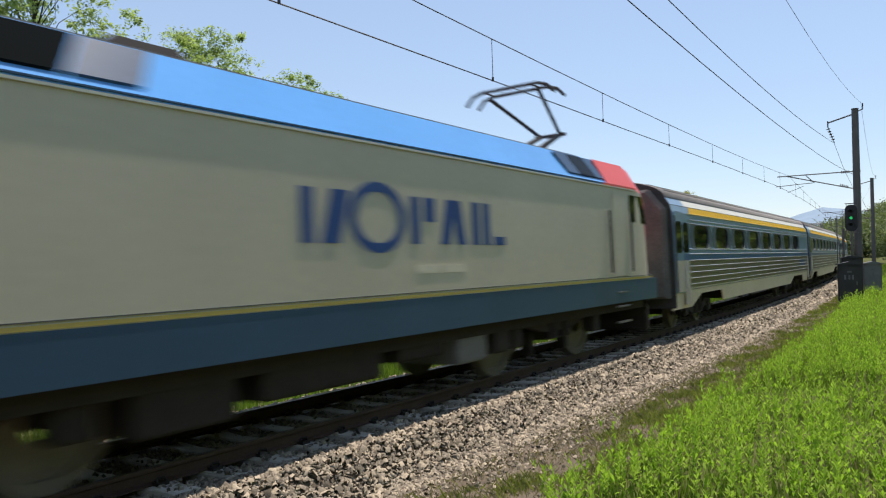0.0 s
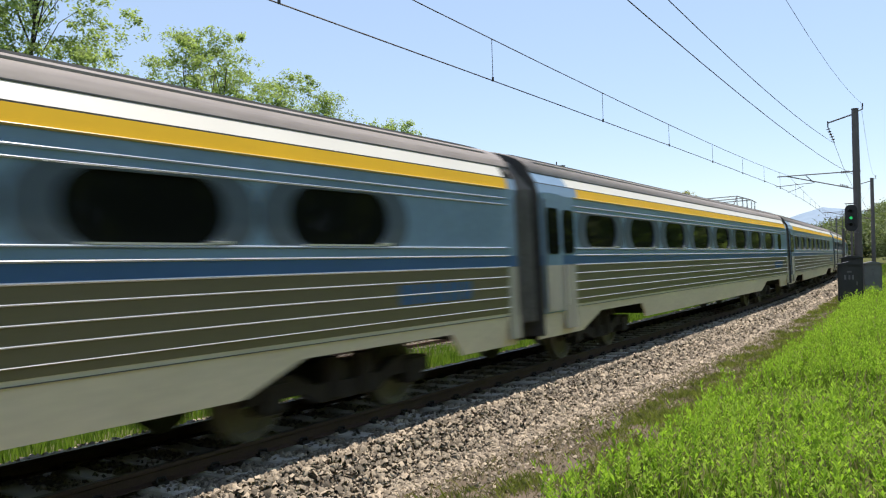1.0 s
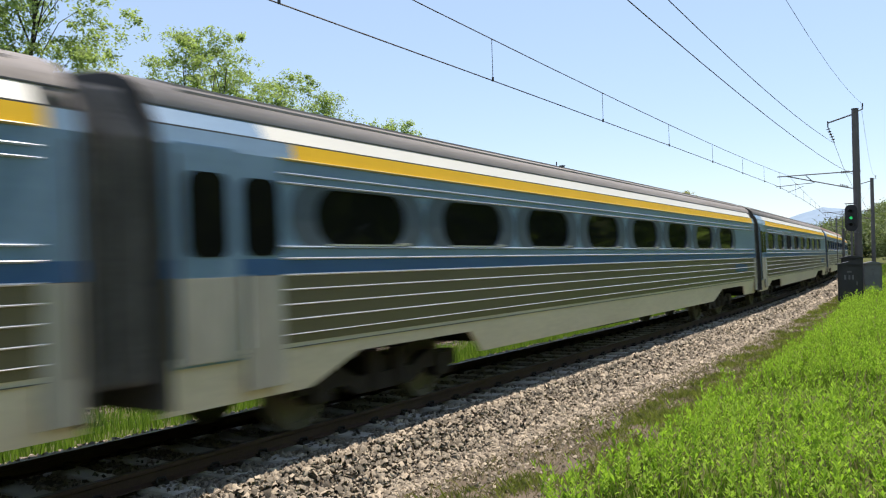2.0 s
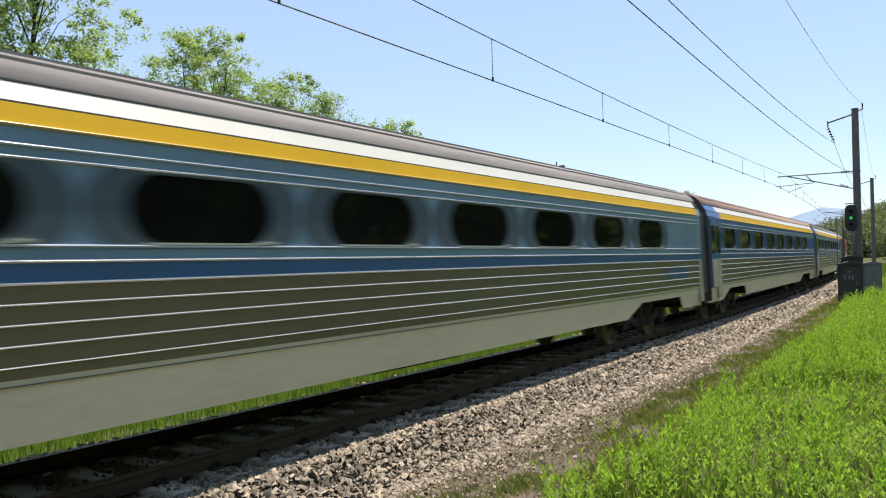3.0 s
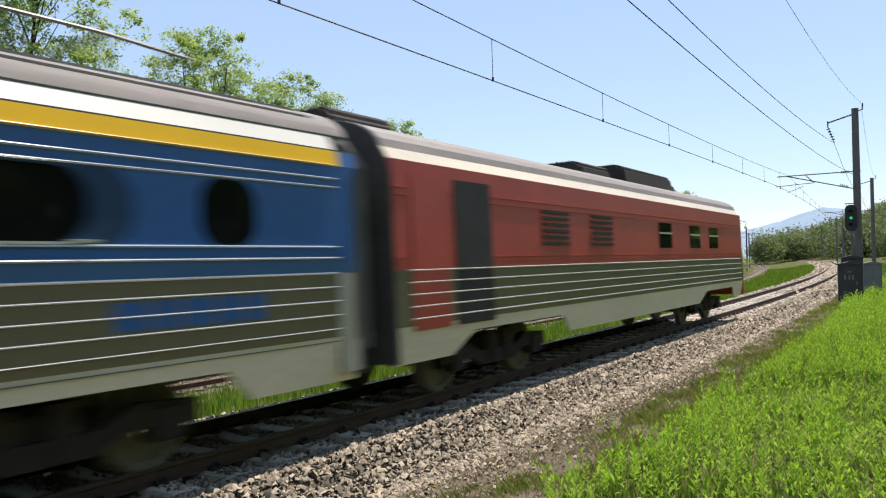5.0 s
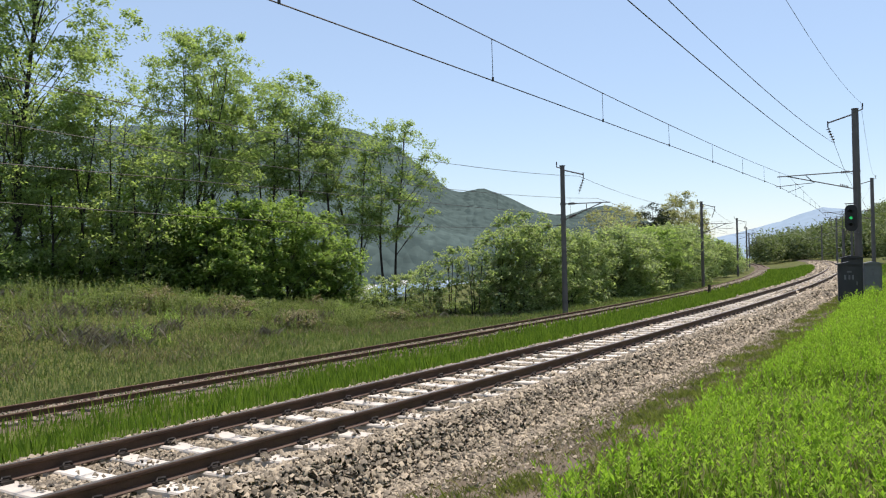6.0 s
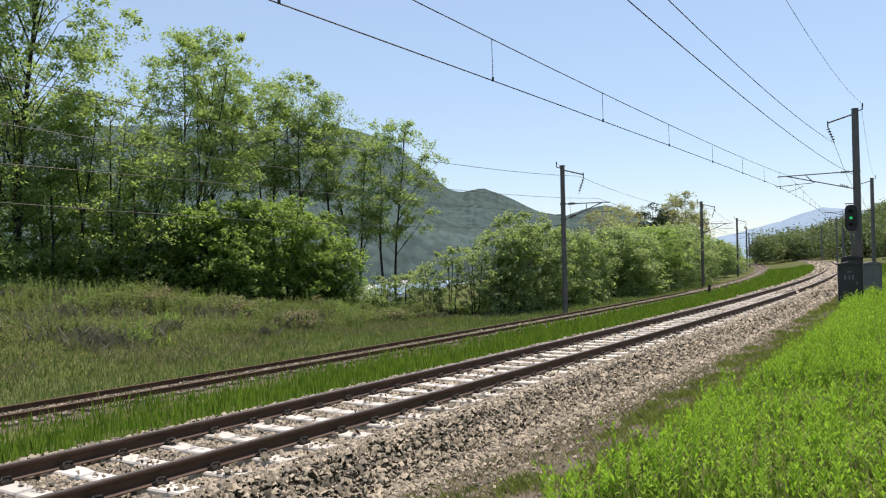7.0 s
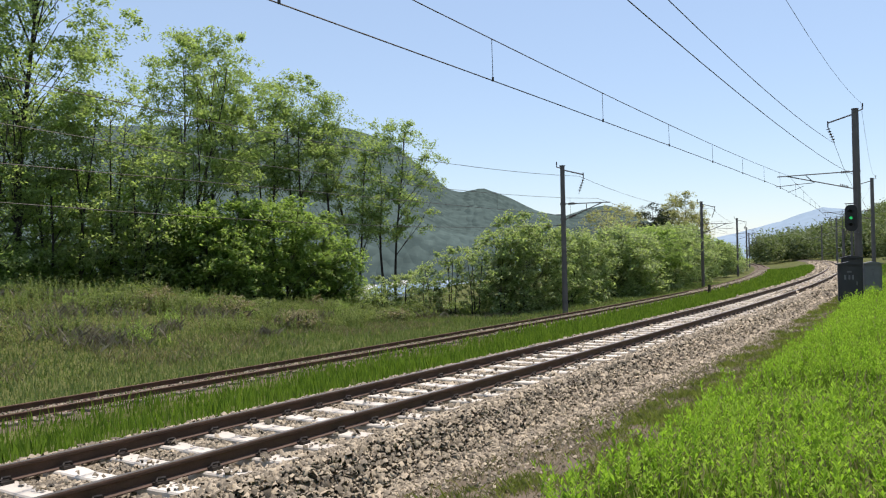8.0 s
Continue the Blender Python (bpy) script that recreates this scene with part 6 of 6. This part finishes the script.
def build_grass():
    rng = np.random.default_rng(51)
    rim = lambda s, v: v < np.interp(s, (-8, 3, 9, 18, 28), (-3.86, -3.84, -3.8, -3.58, -3.15)) + 0.2 * wobble(s, s * 0 + 1, 1.3, 2) - 0.16 * rng.random(len(s))
    out, weeds, dry = [], [], []
    for n, s0, s1, v0, wd, ht in ((46000, -8, 10, -8.5, 0.008, 0.20), (32000, 8, 26, -10.0, 0.015, 0.24), (24000, 24, 60, -13, 0.04, 0.27), (13000, 55, 130, -24, 0.13, 0.36)):
        s, v = scatter(rng, n, s0, s1, v0, -2.8, rim)
        h = ht * (0.75 + 0.35 * wobble(s, v, 0.7, 1)) * rng.uniform(0.5, 1.25, len(s)) * np.clip((-3.4 - v) / 0.7, 0.3, 1)
        out.append(blades("g", s, v, h, wd * rng.uniform(0.6, 1.4, len(s)), GRASS, rng))
        k = rng.random(len(s)) < 0.05 + 0.16 * (wobble(s, v, 0.9, 15) > 0.35)
        dry.append(blades("g", s[k], v[k], h[k] * 1.7, wd * 0.6 * np.ones(k.sum()), STRAW, rng))
    tagged(quads("meadow_grass", np.concatenate(out), GRASS), "fresh green meadow grass beside the track", "grass", kind="stuff")
    for n, s0, s1, v0, per, sz, ht in ((4300, -8, 12, -8.5, 16, 0.040, 0.54), (4000, 10, 28, -10.0, 12, 0.048, 0.50), (3400, 26, 60, -12, 8, 0.07, 0.40)):
        s, v = scatter(rng, n, s0, s1, v0, -2.85, rim)
        patch = wobble(s, v, 0.8, 7) > -0.45 + 0.3 * rng.random(len(s))
        s, v = s[patch], v[patch]
        h = ht * (0.9 + 0.35 * wobble(s, v, 1.1, 12)) * rng.uniform(0.35, 1.4, len(s)) * np.clip((np.interp(s, (9, 28), (-3.6, -2.8)) - v) / 0.7, 0.3, 1)
        weeds.append(weed_leaves(s, v, h, rng, per, sz))
    tagged(quads("leafy_weeds", np.concatenate(weeds), WEED), "bright green leafy weeds growing thickly in the meadow", "weeds", kind="stuff")
    # thinner grass around, out to where the view never goes
    s, v = scatter(rng, 14000, -40, 60, -20, -3.3)
    x, y, a = track(s, v)
    k = np.degrees(np.arctan2(x, y)) > 31
    k |= (y < 4)
    tagged(quads("field_grass", blades("g", s[k], v[k], 0.28 * rng.uniform(0.5, 1.2, k.sum()), 0.03 * np.ones(k.sum()), GRASS, rng), GRASS), "fresh green grass of the field around the camera", "grass", kind="stuff")
    tagged(quads("dry_grass", np.concatenate(dry), STRAW), "dry straw stalks among the grass", "grass", kind="stuff")
    # tufts on the bare strip
    out, dry = [], []
    for k in range(210):
        cs, cv, r = rng.uniform(-6, 36), rng.choice([-3.7, -3.5, -3.2, -2.9]) + rng.normal(0, 0.12), rng.uniform(0.05, 0.21)
        cv += float(np.interp(cs, (8, 28), (0.0, 0.4)))
        n = int(480 * r / 0.2)
        s, v = cs + rng.normal(0, r * 1.3, n), cv + rng.normal(0, r * 0.7, n)
        out.append(blades("g", s, v, rng.uniform(0.02, 0.12, n) * (0.6 + r / 0.3), (0.007 + 0.0004 * max(cs, 0)) * np.ones(n), GRASS, rng, 0.9))
    n = 60000
    s, v = rng.uniform(-8, 36, n), rng.uniform(-4.1, -2.25, n)
    k = wobble(s, v, 2.2, 3) > -0.45
    s, v = s[k], v[k]
    dry.append(blades("g", s, v, rng.uniform(0.02, 0.10, len(s)), 0.010 * np.ones(len(s)), STRAW, rng, 1.3))
    tagged(quads("grass_tufts", np.concatenate(out), TUFT), "low olive grass tufts on the bare strip", "grass", kind="stuff")
    tagged(quads("dead_grass", np.concatenate(dry), STRAW), "short dead grass on the bare strip", "grass", kind="stuff")
    # strip between the two lines
    out = []
    for n, s0, s1, wd, ht in ((32000, -16, 22, 0.024, 0.34), (18000, 20, 60, 0.055, 0.36), (10000, 58, 170, 0.15, 0.42)):
        s, v = scatter(rng, n, s0, s1, 2.75, 11.5)
        k = v < v2(s) - 1.0
        s, v = s[k], v[k]
        h = ht * (0.8 + 0.3 * wobble(s, v, 0.5, 4)) * rng.uniform(0.5, 1.2, len(s))
        out.append(blades("g", s, v, h, wd * rng.uniform(0.6, 1.4, len(s)), GRASS, rng))
    tagged(quads("verge_grass", np.concatenate(out), GRASS), "bright green grass strip between the two tracks", "grass", kind="stuff")
    # verge and rough bank beyond the lower line
    out, dry, brush = [], [], []
    for n, s0, s1, wd in ((34000, -14, 30, 0.026), (16000, 28, 90, 0.06)):
        s, v = scatter(rng, n, s0, s1, 12.6, 20.0)
        h = 0.22 * rng.uniform(0.4, 1.3, len(s))
        out.append(blades("g", s, v, h, wd * np.ones(len(s)), GRASS, rng))
    s, v = scatter(rng, 70000, -14, 44, 15.5, 30.0)
    k = wobble(s, v, 0.5, 5) > 0.12
    low = np.where(v > 18.5, 0.5, 1.0)
    brush.append(blades("g", s[k], v[k], low[k] * rng.uniform(0.05, 0.26, k.sum()), 0.035 * np.ones(k.sum()), BRUSH, rng, 0.9))
    k2 = ~k
    dry.append(blades("g", s[k2], v[k2], low[k2] * rng.uniform(0.06, 0.30, k2.sum()), 0.022 * np.ones(k2.sum()), STRAW, rng, 1.0))
    s, v = scatter(rng, 6500, -14, 42, 18.5, 30.0)
    k = wobble(s, v, 0.6, 21) > -0.2
    s, v = s[k], v[k]
    h = rng.uniform(0.12, 0.55, len(s)) * (1 + 0.5 * wobble(s, v, 0.4, 8))
    brush.append(weed_leaves(s, v, h, rng, 10, 0.055))
    clumps, green, twigs = [], [], []
    for k in range(620):
        cs, cv, r = rng.uniform(-14, 44), rng.uniform(17.5, 30.0), rng.uniform(0.2, 0.6)
        if rng.random() > np.clip((cv - 16) / 8, 0.15, 1):
            continue
        n = int(70 * r)
        s, v = cs + rng.normal(0, r * 1.3, n), cv + rng.normal(0, r * 0.7, n)
        if rng.random() < 0.62:
            tall = rng.uniform(0.6, 1.5) * (0.6 + r)
            (green if rng.random() < 0.3 else clumps).append(weed_leaves(s, v, rng.uniform(0.3, 0.8, n) * tall, rng, 16, 0.065))
        else:
            s, v = np.repeat(s, 5) + rng.normal(0, 0.2, 5 * n), np.repeat(v, 5) + rng.normal(0, 0.15, 5 * n)
            twigs.append(blades("g", s, v, rng.uniform(0.15, 0.55, 5 * n), 0.016 * np.ones(5 * n), STRAW, rng, 1.1))
    tagged(quads("bank_weeds", np.concatenate(clumps), BRUSH), "clumps of leafy green weeds on the rough bank", "weeds", kind="stuff")
    tagged(quads("bank_weeds", np.concatenate(green), LEAF_B), "brighter clumps of fresh weeds on the rough bank", "weeds", kind="stuff")
    tagged(quads("bank_twigs", np.concatenate(twigs), TWIG), "tangles of dead grey-brown stems on the rough bank", "brush", kind="stuff")
    tagged(quads("bank_grass", np.concatenate(out), BRUSH), "dull green grass on the verge of the lower track", "grass", kind="stuff")
    tagged(quads("bank_brush", np.concatenate(brush), BRUSH), "tangled olive brush on the rough bank", "brush", kind="stuff")
    tagged(quads("bank_dead_stalks", np.concatenate(dry), STRAW), "dead brown stalks on the rough bank", "brush", kind="stuff")
    # weeds in the lower track
    s, v = scatter(rng, 13000, -14, 90, -2.2, 2.2)
    v = v + v2(s)
    b = blades("g", s, v, rng.uniform(0.03, 0.15, len(s)), 0.025 * np.ones(len(s)), BRUSH, rng)
    b[:, :, 2] += (Z2 - 0.16 - (ground_height(s, v)))[:, None]
    tagged(quads("track_weeds", b, BRUSH), "small weeds between the rusty rails", "weeds", kind="stuff")


build_grass()


def build_soil_strip():
    """Bare strip between ballast and meadow."""
    ss, vs = np.arange(-12, 60, 0.5), np.linspace(-4.0, -1.9, 18)
    S, V = np.meshgrid(ss, vs, indexing="ij")
    x, y, a = track(S, V)
    z = ground_height(S, V) + np.where(V > -2.2, 0.075 + 0.1 * (V + 2.2), 0.012) + 0.012 * wobble(S, V, 3.0, 6)
    z[:, 0] -= 0.06
    n, m = S.shape
    idx = np.arange(n * m).reshape(n, m)
    faces = np.stack([idx[:-1, :-1], idx[1:, :-1], idx[1:, 1:], idx[:-1, 1:]], -1).reshape(-1, 4)
    tagged(raw("soil_strip", np.stack([x, y, z], -1).reshape(-1, 3).tolist(), [tuple(f) for f in faces.tolist()], SOIL, smooth=True),
           "bare dry brown soil strip along the ballast", "soil", kind="structure")


build_soil_strip()


motions()
